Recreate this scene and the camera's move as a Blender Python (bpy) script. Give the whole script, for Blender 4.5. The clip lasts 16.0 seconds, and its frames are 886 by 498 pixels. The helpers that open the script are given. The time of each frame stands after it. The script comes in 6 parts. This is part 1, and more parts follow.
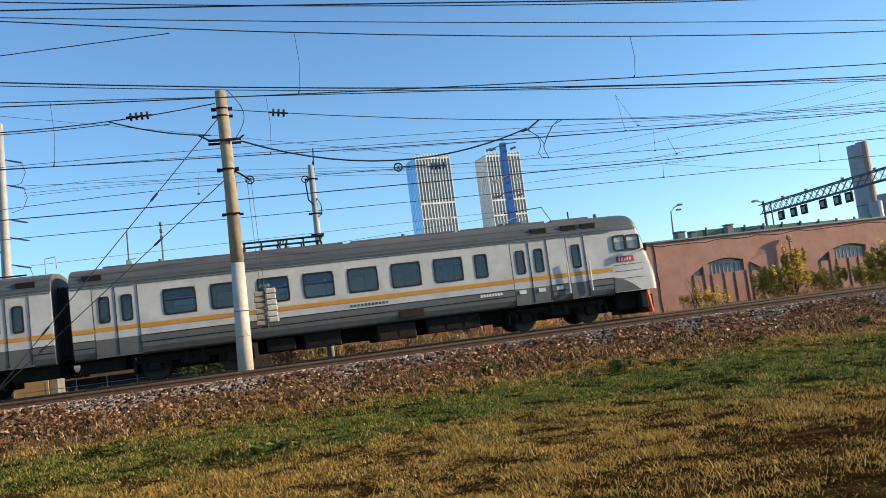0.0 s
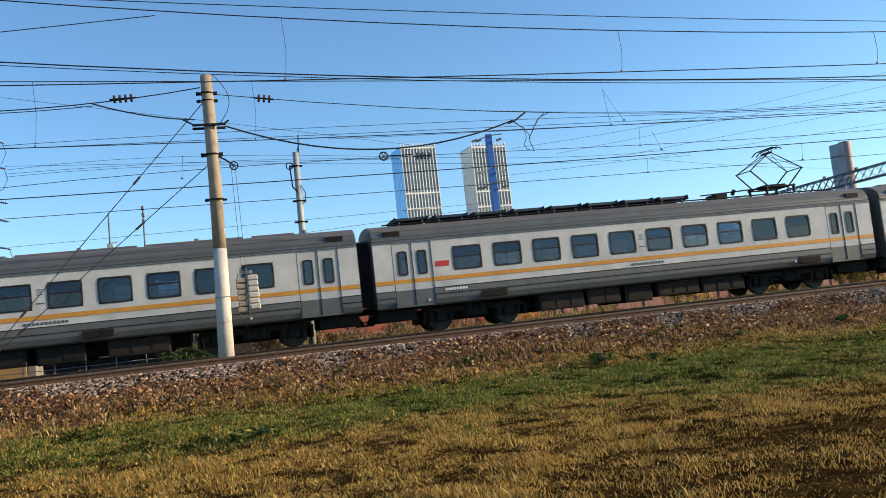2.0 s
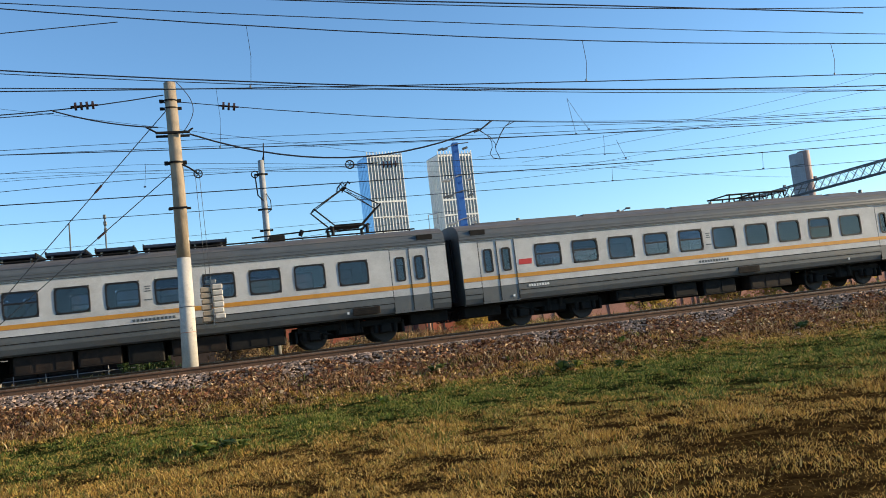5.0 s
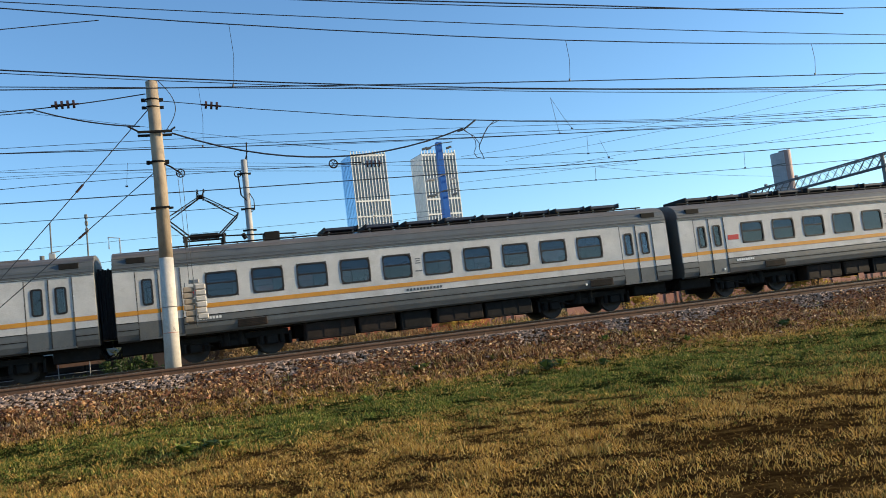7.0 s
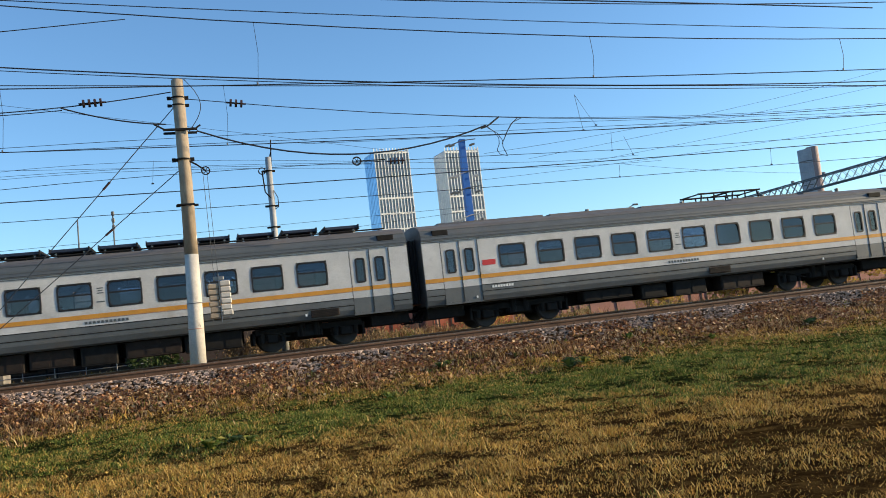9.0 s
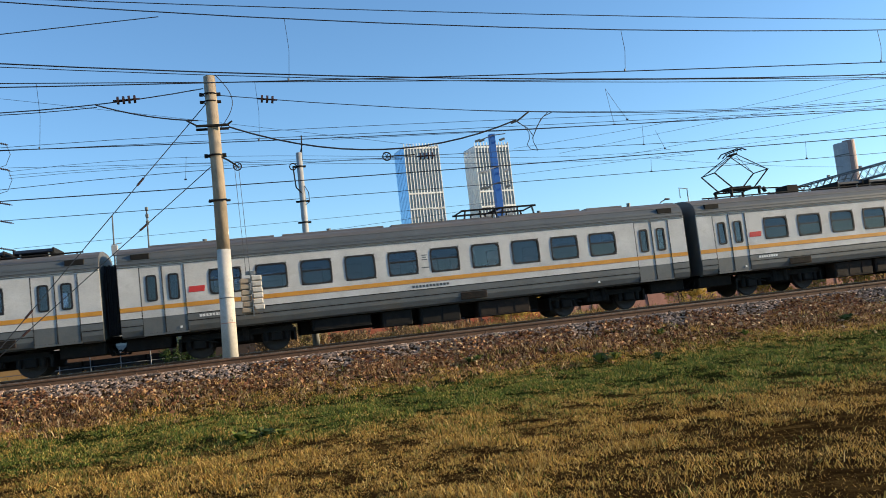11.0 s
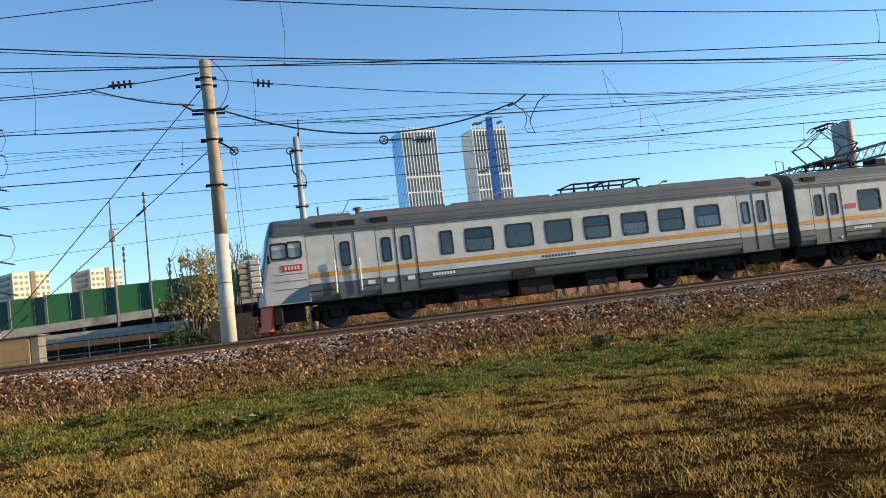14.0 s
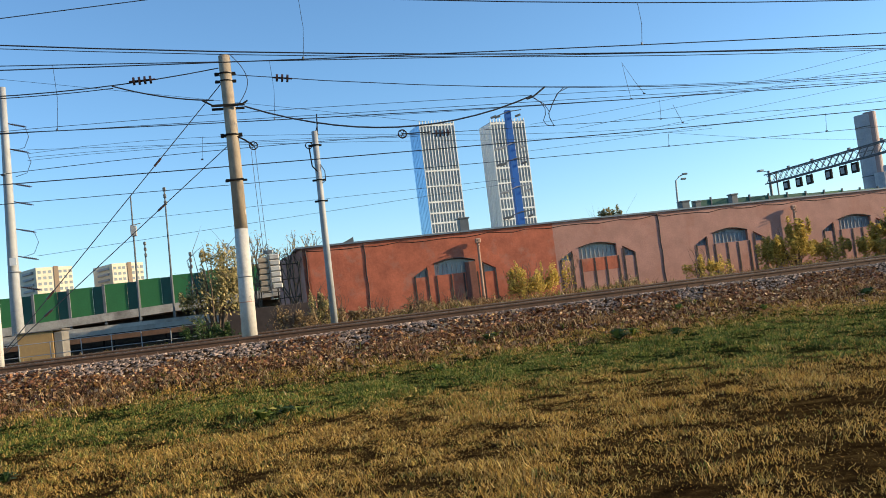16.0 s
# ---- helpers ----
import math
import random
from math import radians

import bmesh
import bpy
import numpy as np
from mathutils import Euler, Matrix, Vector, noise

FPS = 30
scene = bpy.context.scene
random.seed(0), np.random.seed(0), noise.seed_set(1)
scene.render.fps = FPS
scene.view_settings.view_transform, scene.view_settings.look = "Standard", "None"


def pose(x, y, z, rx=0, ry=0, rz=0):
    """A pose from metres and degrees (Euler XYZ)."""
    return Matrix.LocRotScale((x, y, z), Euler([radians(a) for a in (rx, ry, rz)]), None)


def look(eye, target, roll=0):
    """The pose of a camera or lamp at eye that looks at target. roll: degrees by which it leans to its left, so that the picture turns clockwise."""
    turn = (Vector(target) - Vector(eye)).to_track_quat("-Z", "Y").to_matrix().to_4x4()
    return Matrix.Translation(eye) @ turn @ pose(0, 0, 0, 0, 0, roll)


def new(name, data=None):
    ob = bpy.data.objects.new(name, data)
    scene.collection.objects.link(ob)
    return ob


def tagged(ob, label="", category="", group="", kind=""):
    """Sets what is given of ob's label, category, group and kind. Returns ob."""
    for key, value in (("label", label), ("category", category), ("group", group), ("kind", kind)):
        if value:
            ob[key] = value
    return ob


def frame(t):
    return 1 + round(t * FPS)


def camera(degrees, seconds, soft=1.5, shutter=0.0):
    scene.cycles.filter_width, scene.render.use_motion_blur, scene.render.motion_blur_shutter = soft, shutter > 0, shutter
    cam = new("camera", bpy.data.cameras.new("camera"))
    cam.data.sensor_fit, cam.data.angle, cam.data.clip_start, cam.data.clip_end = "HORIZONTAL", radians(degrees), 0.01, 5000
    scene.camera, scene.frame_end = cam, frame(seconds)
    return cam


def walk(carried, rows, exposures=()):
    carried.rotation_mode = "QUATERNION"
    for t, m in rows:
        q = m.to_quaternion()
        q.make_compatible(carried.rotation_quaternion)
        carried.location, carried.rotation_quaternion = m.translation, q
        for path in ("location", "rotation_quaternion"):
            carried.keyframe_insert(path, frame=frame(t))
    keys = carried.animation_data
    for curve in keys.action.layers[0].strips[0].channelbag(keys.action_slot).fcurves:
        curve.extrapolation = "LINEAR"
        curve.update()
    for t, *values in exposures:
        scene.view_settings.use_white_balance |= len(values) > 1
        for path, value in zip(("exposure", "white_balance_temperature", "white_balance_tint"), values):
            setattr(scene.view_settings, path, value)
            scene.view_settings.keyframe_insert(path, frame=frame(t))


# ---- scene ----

# camera: held by hand at one spot, z = 0 is the rail head
EYE_Z = 0.37
TURNS = [  # seconds, yaw, pitch, roll
    (0.0, -12.08, 5.59, 7.39),
    (0.5, -13.33, 5.35, 6.92),
    (1.0, -13.29, 5.04, 6.62),
    (1.5, -13.27, 4.93, 6.21),
    (2.0, -13.30, 4.79, 6.30),
    (2.5, -13.30, 4.38, 6.37),
    (3.0, -13.30, 4.39, 6.35),
    (5.5, -16.26, 5.13, 6.83),
    (6.0, -16.68, 4.97, 6.96),
    (6.5, -16.57, 5.04, 6.95),
    (7.0, -16.61, 4.93, 6.85),
    (7.5, -16.56, 4.67, 6.30),
    (8.0, -16.41, 4.82, 6.48),
    (8.5, -15.26, 5.03, 6.59),
    (9.0, -15.06, 4.92, 6.65),
    (9.5, -13.58, 4.85, 6.70),
    (12.0, -13.01, 4.79, 6.44),
    (12.5, -13.10, 4.73, 6.52),
    (13.0, -13.11, 4.71, 6.55),
    (13.5, -13.15, 3.73, 6.62),
    (14.0, -13.17, 3.70, 6.81),
    (14.5, -13.07, 3.65, 6.77),
    (15.0, -13.07, 3.62, 6.86),
    (15.5, -13.19, 3.55, 6.94),
    (16.0, -11.88, 3.43, 6.92),
]
cam = camera(54.99, 16.0, soft=0.9, shutter=0.06)
walk(cam, [(t, pose(0, 0, EYE_Z, 90 + p, r, a)) for t, a, p, r in TURNS], exposures=[(0.0, 0.58, 5900, 3), (16.0, 0.58, 5900, 3)])

# ------------------------------------------------------------------ light
SUN_AZ, SUN_EL = 100.5, 15.0      # degrees clockwise from +y, and above the horizon
world = bpy.data.worlds.new("sky")
scene.world = world
world.use_nodes = True
wn = world.node_tree.nodes
sky = wn.new("ShaderNodeTexSky")
sky.sky_type = "NISHITA"
sky.sun_disc = False
sky.sun_elevation = radians(SUN_EL)
sky.sun_rotation = radians(SUN_AZ)
sky.altitude = 600
sky.air_density, sky.dust_density, sky.ozone_density = 1.0, 0.45, 3.1
wn["Background"].inputs["Strength"].default_value = 0.15
world.node_tree.links.new(sky.outputs["Color"], wn["Background"].inputs["Color"])
sun = new("sun", bpy.data.lights.new("sun", "SUN"))
sun.data.energy, sun.data.angle, sun.data.color = 5.7, radians(0.6), (1.0, 0.73, 0.44)
sd = Vector((math.sin(radians(SUN_AZ)) * math.cos(radians(SUN_EL)), math.cos(radians(SUN_AZ)) * math.cos(radians(SUN_EL)), math.sin(radians(SUN_EL))))
sun.matrix_basis = look((sd * 200)[:], (0, 0, 0))

# ------------------------------------------------------------------ materials
def ramp(nt, fac, stops):
    r = nt.nodes.new("ShaderNodeValToRGB")
    while len(r.color_ramp.elements) < len(stops):
        r.color_ramp.elements.new(0.5)
    for e, (p, c) in zip(r.color_ramp.elements, stops):
        e.position, e.color = p, (*c, 1)
    nt.links.new(fac, r.inputs["Fac"])
    return r.outputs["Color"]


def noise_tex(nt, scale, detail=4, rough=0.6, stretch=(1, 1, 1), space="Object"):
    tc = nt.nodes.new("ShaderNodeTexCoord")
    mp = nt.nodes.new("ShaderNodeMapping")
    mp.inputs["Scale"].default_value = stretch
    n = nt.nodes.new("ShaderNodeTexNoise")
    n.inputs["Scale"].default_value, n.inputs["Detail"].default_value, n.inputs["Roughness"].default_value = scale, detail, rough
    nt.links.new(tc.outputs[space], mp.inputs["Vector"])
    nt.links.new(mp.outputs["Vector"], n.inputs["Vector"])
    return n.outputs["Fac"]


def mixc(nt, a, b, fac, mode="MIX"):
    m = nt.nodes.new("ShaderNodeMix")
    m.data_type, m.blend_type = "RGBA", mode
    for sock, v in ((m.inputs[6], a), (m.inputs[7], b), (m.inputs[0], fac)):
        if isinstance(v, (int, float)):
            sock.default_value = v
        elif isinstance(v, tuple):
            sock.default_value = (*v, 1)
        else:
            nt.links.new(v, sock)
    return m.outputs[2]


def mat(name, color, rough=0.6, metal=0.0, vary=0.25, scale=3.0, fine=40.0, bump=0.15, dist=0.004, stain=None, stretch=(1, 1, 1), island=0.0, spec=0.5):
    """A painted or natural surface: broad patches and fine grain over one colour, stains of another, fine relief."""
    m = bpy.data.materials.new(name)
    m.use_nodes = True
    nt = m.node_tree
    b = nt.nodes["Principled BSDF"]
    b.inputs["Roughness"].default_value, b.inputs["Metallic"].default_value = rough, metal
    b.inputs["Specular IOR Level"].default_value = spec
    lo = tuple(c * (1 - vary) for c in color)
    hi = tuple(min(1, c * (1 + vary * 0.7)) for c in color)
    col = ramp(nt, noise_tex(nt, scale, 5, 0.65, stretch), [(0.3, lo), (0.7, hi)])
    grain = noise_tex(nt, fine, 3, 0.7, stretch)
    col = mixc(nt, col, ramp(nt, grain, [(0.25, (0.72, 0.72, 0.72)), (0.7, (1.12, 1.12, 1.12))]), 0.6, "MULTIPLY")
    if stain:
        col = mixc(nt, col, stain, ramp(nt, noise_tex(nt, scale * 0.7, 6, 0.7, stretch), [(0.52, (0, 0, 0)), (0.72, (0.8, 0.8, 0.8))]))
    if island:
        g = nt.nodes.new("ShaderNodeNewGeometry")
        col = mixc(nt, col, ramp(nt, g.outputs["Random Per Island"], [(0.0, (1 - island,) * 3), (1.0, (1 + island,) * 3)]), 1.0, "MULTIPLY")
    nt.links.new(col, b.inputs["Base Color"])
    if bump:
        bp = nt.nodes.new("ShaderNodeBump")
        bp.inputs["Strength"].default_value, bp.inputs["Distance"].default_value = bump, dist
        nt.links.new(grain, bp.inputs["Height"])
        nt.links.new(bp.outputs["Normal"], b.inputs["Normal"])
    return m


def leafmat(name, stops, rough=0.7, trans=0.25, patch=0.0):
    m = bpy.data.materials.new(name)
    m.use_nodes = True
    nt = m.node_tree
    b = nt.nodes["Principled BSDF"]
    b.inputs["Roughness"].default_value = rough
    b.inputs["Specular IOR Level"].default_value = 0.2
    g = nt.nodes.new("ShaderNodeNewGeometry")
    col = ramp(nt, g.outputs["Random Per Island"], stops)
    if patch:
        p = ramp(nt, noise_tex(nt, 1.3, 8, 0.75), [(0.3, (1 - patch, 1 - patch, 1 - patch)), (0.5, (1, 1, 1)), (0.72, (1 + patch * 0.5, 1 + patch * 0.5, 1 + patch * 0.3))])
        col = mixc(nt, col, p, 1.0, "MULTIPLY")
    nt.links.new(col, b.inputs["Base Color"])
    if trans:
        t = nt.nodes.new("ShaderNodeBsdfTranslucent")
        nt.links.new(col, t.inputs["Color"])
        mx = nt.nodes.new("ShaderNodeMixShader")
        mx.inputs[0].default_value = trans
        nt.links.new(b.outputs[0], mx.inputs[1])
        nt.links.new(t.outputs[0], mx.inputs[2])
        nt.links.new(mx.outputs[0], nt.nodes["Material Output"].inputs["Surface"])
    return m


def glassmat(name, tint, gloss=0.12):
    """A thin pane: tinted, see-through, with a mirror-like skin."""
    m = bpy.data.materials.new(name)
    m.use_nodes = True
    nt = m.node_tree
    nt.nodes.remove(nt.nodes["Principled BSDF"])
    t = nt.nodes.new("ShaderNodeBsdfTransparent")
    # panes differ at random in the depth of their tint
    oi = nt.nodes.new("ShaderNodeObjectInfo")
    dim = ramp(nt, oi.outputs["Random"], [(0.0, tuple(v * 0.45 for v in tint)), (0.5, tuple(v * 0.8 for v in tint)), (0.8, tint), (1.0, (tint[0] * 1.35, tint[1] * 1.3, tint[2] * 1.2))])
    nt.links.new(dim, t.inputs["Color"])
    g = nt.nodes.new("ShaderNodeBsdfGlossy")
    g.inputs["Roughness"].default_value = 0.04
    mx = nt.nodes.new("ShaderNodeMixShader")
    fr = nt.nodes.new("ShaderNodeFresnel")
    fr.inputs["IOR"].default_value = 1.5 + gloss * 4
    nt.links.new(fr.outputs[0], mx.inputs[0])
    nt.links.new(t.outputs[0], mx.inputs[1])
    nt.links.new(g.outputs[0], mx.inputs[2])
    nt.links.new(mx.outputs[0], nt.nodes["Material Output"].inputs["Surface"])
    return m


M = {}
M["silver"] = mat("silver_paint", (0.60, 0.585, 0.555), 0.55, 0.0, 0.15, 1.2, 30, 0.05, stain=(0.42, 0.40, 0.36), spec=0.25)
M["silver_door"] = mat("silver_door_paint", (0.55, 0.535, 0.51), 0.55, 0.0, 0.14, 1.5, 30, 0.05, stain=(0.40, 0.38, 0.34), spec=0.25)
M["dark_grey"] = mat("dark_grey_paint", (0.105, 0.112, 0.113), 0.5, 0.0, 0.18, 1.5, 25, 0.05, stain=(0.14, 0.125, 0.105))
M["roof_grey"] = mat("roof_grey_paint", (0.118, 0.109, 0.101), 0.6, 0.0, 0.2, 1.2, 20, 0.1, stain=(0.14, 0.115, 0.09))
M["eave_grey"] = mat("eave_blue_grey_paint", (0.092, 0.102, 0.108), 0.5, 0.0, 0.18, 1.2, 20, 0.08, stain=(0.12, 0.11, 0.10))
M["orange"] = mat("orange_stripe", (0.66, 0.30, 0.03), 0.45, 0.0, 0.1, 2, 30, 0.03)
M["red"] = mat("red_paint", (0.55, 0.035, 0.03), 0.45, 0.0, 0.12, 2, 30, 0.03)
M["orange_red"] = mat("orange_red_paint", (0.72, 0.09, 0.015), 0.5, 0.0, 0.15, 3, 30, 0.05, stain=(0.3, 0.07, 0.03))
M["blue_paint"] = mat("blue_grey_paint", (0.055, 0.115, 0.19), 0.4, 0.0, 0.12, 2, 30, 0.03)
M["white"] = mat("white_paint", (0.72, 0.72, 0.70), 0.5, 0.0, 0.08, 3, 30, 0.03)
M["black"] = mat("grimy_black", (0.012, 0.011, 0.010), 0.8, 0.0, 0.35, 3, 20, 0.2, stain=(0.028, 0.022, 0.016), spec=0.25)
M["brown_box"] = mat("rusty_box_paint", (0.026, 0.019, 0.015), 0.8, 0.0, 0.3, 3, 20, 0.2, stain=(0.06, 0.035, 0.022), spec=0.25)
M["resistor"] = mat("resistor_paint", (0.018, 0.028, 0.055), 0.6, 0.0, 0.3, 4, 14, 0.4, 0.02)
M["rubber"] = mat("black_rubber", (0.008, 0.008, 0.010), 0.7, 0.0, 0.2, 3, 20, 0.05)
M["steel"] = mat("worn_steel", (0.25, 0.24, 0.23), 0.4, 0.8, 0.2, 4, 30, 0.1)
M["wheel"] = mat("wheel_steel", (0.03, 0.026, 0.023), 0.7, 0.0, 0.3, 4, 30, 0.1)
M["wire"] = mat("dark_wire", (0.035, 0.04, 0.05), 0.6, 0.3, 0.1, 4, 30, 0.0)
M["rail_rust"] = mat("rusty_rail", (0.13, 0.068, 0.036), 0.85, 0.0, 0.3, 2, 30, 0.2, stain=(0.07, 0.045, 0.03))
M["rail_top"] = mat("polished_rail", (0.35, 0.31, 0.27), 0.3, 0.9, 0.2, 3, 30, 0.05)
M["concrete"] = mat("weathered_concrete", (0.36, 0.34, 0.30), 0.85, 0.0, 0.2, 1.5, 30, 0.3, stain=(0.22, 0.20, 0.17))
M["pole_concrete"] = mat("pole_concrete", (0.36, 0.285, 0.20), 0.85, 0.0, 0.25, 2.0, 25, 0.3, stain=(0.16, 0.12, 0.08), stretch=(1, 1, 0.4))
M["pole_white"] = mat("whitewashed_concrete", (0.54, 0.50, 0.44), 0.85, 0.0, 0.15, 3.0, 25, 0.3, stain=(0.30, 0.27, 0.23))
M["mast"] = mat("grey_mast", (0.35, 0.35, 0.345), 0.7, 0.1, 0.15, 2, 25, 0.15)
M["brick"] = mat("painted_red_brick", (0.44, 0.12, 0.06), 0.85, 0.0, 0.34, 0.9, 7, 0.5, 0.02, stain=(0.34, 0.19, 0.14))
M["brick_pink"] = mat("faded_pink_render", (0.44, 0.225, 0.17), 0.85, 0.0, 0.2, 0.8, 12, 0.5, 0.02, stain=(0.36, 0.15, 0.10))
M["brick_dark"] = mat("dark_recess", (0.05, 0.035, 0.03), 0.85, 0.0, 0.3, 2, 10, 0.2)
M["roof_sheet"] = mat("roof_sheet_metal", (0.17, 0.20, 0.23), 0.5, 0.3, 0.25, 1.5, 12, 0.15)
M["boards"] = mat("red_brown_boards", (0.20, 0.075, 0.05), 0.8, 0.0, 0.3, 2, 14, 0.3)
M["rusty_post"] = mat("rusty_pipe", (0.40, 0.24, 0.16), 0.8, 0.0, 0.3, 2, 20, 0.3, stain=(0.55, 0.45, 0.38))
M["gantry_steel"] = mat("gantry_steel", (0.14, 0.15, 0.16), 0.6, 0.2, 0.2, 2, 20, 0.1)
M["stained_concrete"] = mat("stained_concrete", (0.42, 0.38, 0.32), 0.85, 0.0, 0.3, 0.9, 12, 0.4, stain=(0.13, 0.11, 0.09))
M["green_panel"] = mat("green_barrier_paint", (0.035, 0.15, 0.04), 0.5, 0.0, 0.12, 1, 10, 0.05)
M["green_dark"] = mat("dark_green_barrier", (0.018, 0.095, 0.06), 0.5, 0.0, 0.12, 1, 10, 0.05)
M["cream"] = mat("cream_panel", (0.64, 0.56, 0.42), 0.8, 0.0, 0.08, 0.1, 1, 0.0)
M["cream_dark"] = mat("brown_panel", (0.22, 0.16, 0.11), 0.8, 0.0, 0.1, 0.1, 1, 0.0)
M["tower_glass"] = mat("tower_glass", (0.22, 0.25, 0.27), 0.15, 0.0, 0.2, 0.05, 0.5, 0.0)
M["tower_white"] = mat("tower_white_rib", (0.78, 0.77, 0.73), 0.6, 0.0, 0.05, 0.05, 0.5, 0.0)
# reflected sky on the towers' side glass is put into this blue
M["tower_blue"] = mat("tower_sky_glass", (0.28, 0.50, 0.76), 0.15, 0.5, 0.1, 0.05, 0.5, 0.0)
M["mast_blue"] = mat("mast_blue", (0.012, 0.11, 0.42), 0.5, 0.0, 0.1, 1, 10, 0.05)
M["silo"] = mat("silo_metal", (0.34, 0.35, 0.38), 0.6, 0.2, 0.2, 0.08, 2, 0.1)
M["silo_red"] = mat("silo_rust_red", (0.32, 0.235, 0.22), 0.7, 0.1, 0.2, 0.1, 2, 0.1)
M["shed_grey"] = mat("grey_shed", (0.20, 0.18, 0.15), 0.8, 0.0, 0.2, 1, 15, 0.1)
M["beige"] = mat("beige_shed", (0.36, 0.23, 0.09), 0.8, 0.0, 0.15, 1, 15, 0.1, stain=(0.22, 0.16, 0.1))
M["bark"] = mat("bark", (0.12, 0.085, 0.055), 0.9, 0.0, 0.3, 6, 40, 0.4)
M["interior"] = mat("cabin_lining", (0.20, 0.19, 0.185), 0.7, 0.0, 0.1, 2, 20, 0.0)
M["seat"] = mat("seat_cloth", (0.06, 0.07, 0.11), 0.85, 0.0, 0.2, 4, 30, 0.1)
M["stone"] = mat("ballast_stone", (0.37, 0.265, 0.20), 0.9, 0.0, 0.3, 6, 30, 0.3, island=0.7)
M["timber"] = mat("old_timber", (0.07, 0.05, 0.035), 0.9, 0.0, 0.3, 4, 30, 0.3)
M["leaf_litter"] = leafmat("fallen_leaves", [(0.0, (0.05, 0.024, 0.014)), (0.45, (0.24, 0.10, 0.046)), (0.8, (0.44, 0.25, 0.11)), (1.0, (0.62, 0.47, 0.27))], 0.6, 0.1)
# the blue, part-metal colour stands in for sky mirrored in the windscreen
M["windscreen"] = mat("windscreen_glass", (0.26, 0.42, 0.60), 0.08, 0.7, 0.15, 1.0, 10, 0.0)
M["glass"] = glassmat("tinted_window_glass", (0.50, 0.54, 0.64), 0.07)
M["glass_cab"] = mat("cab_pane", (0.22, 0.25, 0.25), 0.12, 0.0, 0.3, 2.5, 20, 0.0, stain=(0.45, 0.42, 0.36))
M["insulator"] = mat("insulator_porcelain", (0.06, 0.035, 0.03), 0.25, 0.0, 0.2, 5, 20, 0.0)
M["leaf_yellow"] = leafmat("yellow_leaves", [(0.0, (0.25, 0.21, 0.05)), (0.5, (0.54, 0.39, 0.075)), (1.0, (0.76, 0.55, 0.14))], 0.7, 0.4)
M["leaf_olive"] = leafmat("olive_leaves", [(0.0, (0.12, 0.115, 0.04)), (0.5, (0.31, 0.255, 0.10)), (1.0, (0.52, 0.41, 0.19))], 0.7, 0.35)
M["leaf_green"] = leafmat("green_leaves", [(0.0, (0.02, 0.045, 0.012)), (1.0, (0.07, 0.10, 0.025))])
M["leaf_dry"] = leafmat("dry_leaves", [(0.0, (0.09, 0.06, 0.03)), (0.5, (0.20, 0.13, 0.06)), (1.0, (0.30, 0.22, 0.11))])
M["grass_green"] = leafmat("green_grass", [(0.0, (0.025, 0.05, 0.01)), (0.5, (0.095, 0.14, 0.022)), (0.8, (0.23, 0.24, 0.04)), (1.0, (0.44, 0.36, 0.08))], patch=0.45)
M["grass_dry"] = leafmat("dry_grass", [(0.0, (0.09, 0.05, 0.015)), (0.3, (0.35, 0.20, 0.043)), (0.6, (0.55, 0.315, 0.072)), (0.8, (0.50, 0.355, 0.072)), (1.0, (0.84, 0.58, 0.20))], patch=0.36)
M["weed_brown"] = leafmat("brown_weeds", [(0.0, (0.05, 0.028, 0.015)), (0.45, (0.25, 0.125, 0.052)), (0.8, (0.48, 0.30, 0.13)), (1.0, (0.66, 0.50, 0.26))], patch=0.5)


# ------------------------------------------------------------------ mesh tools
def box(bm, x0, x1, y0, y1, z0, z1, bev=0.0):
    vs = [bm.verts.new(p) for p in ((x0, y0, z0), (x1, y0, z0), (x1, y1, z0), (x0, y1, z0), (x0, y0, z1), (x1, y0, z1), (x1, y1, z1), (x0, y1, z1))]
    fs = [bm.faces.new([vs[i] for i in f]) for f in ((3, 2, 1, 0), (4, 5, 6, 7), (0, 1, 5, 4), (1, 2, 6, 5), (2, 3, 7, 6), (3, 0, 4, 7))]
    if bev:
        bmesh.ops.bevel(bm, geom=list({e for f in fs for e in f.edges}), offset=bev, segments=1, affect="EDGES")


def tube(bm, pts, r, seg=6, r1=None, cap=True):
    """A round bar along points."""
    pts = [Vector(p) for p in pts]
    rings = []
    for i, p in enumerate(pts):
        d = (pts[min(i + 1, len(pts) - 1)] - pts[max(i - 1, 0)]).normalized()
        a = d.orthogonal().normalized() if abs(d.z) > 0.9 else d.cross(Vector((0, 0, 1))).normalized()
        b = d.cross(a)
        rr = r if r1 is None else r + (r1 - r) * i / (len(pts) - 1)
        rings.append([bm.verts.new(p + rr * (math.cos(k * math.tau / seg) * a + math.sin(k * math.tau / seg) * b)) for k in range(seg)])
    for u, v in zip(rings, rings[1:]):
        for k in range(seg):
            bm.faces.new((u[k], u[(k + 1) % seg], v[(k + 1) % seg], v[k]))
    if cap:
        bm.faces.new(rings[0][::-1])
        bm.faces.new(rings[-1])


def ring(bm, c, r, thick, axis="y", seg=20, tseg=5):
    pts = []
    for k in range(seg + 1):
        a = k * math.tau / seg
        pts.append((c[0] + r * math.cos(a), c[1], c[2] + r * math.sin(a)) if axis == "y" else (c[0] + r * math.cos(a), c[1] + r * math.sin(a), c[2]))
    tube(bm, pts, thick, tseg, cap=False)


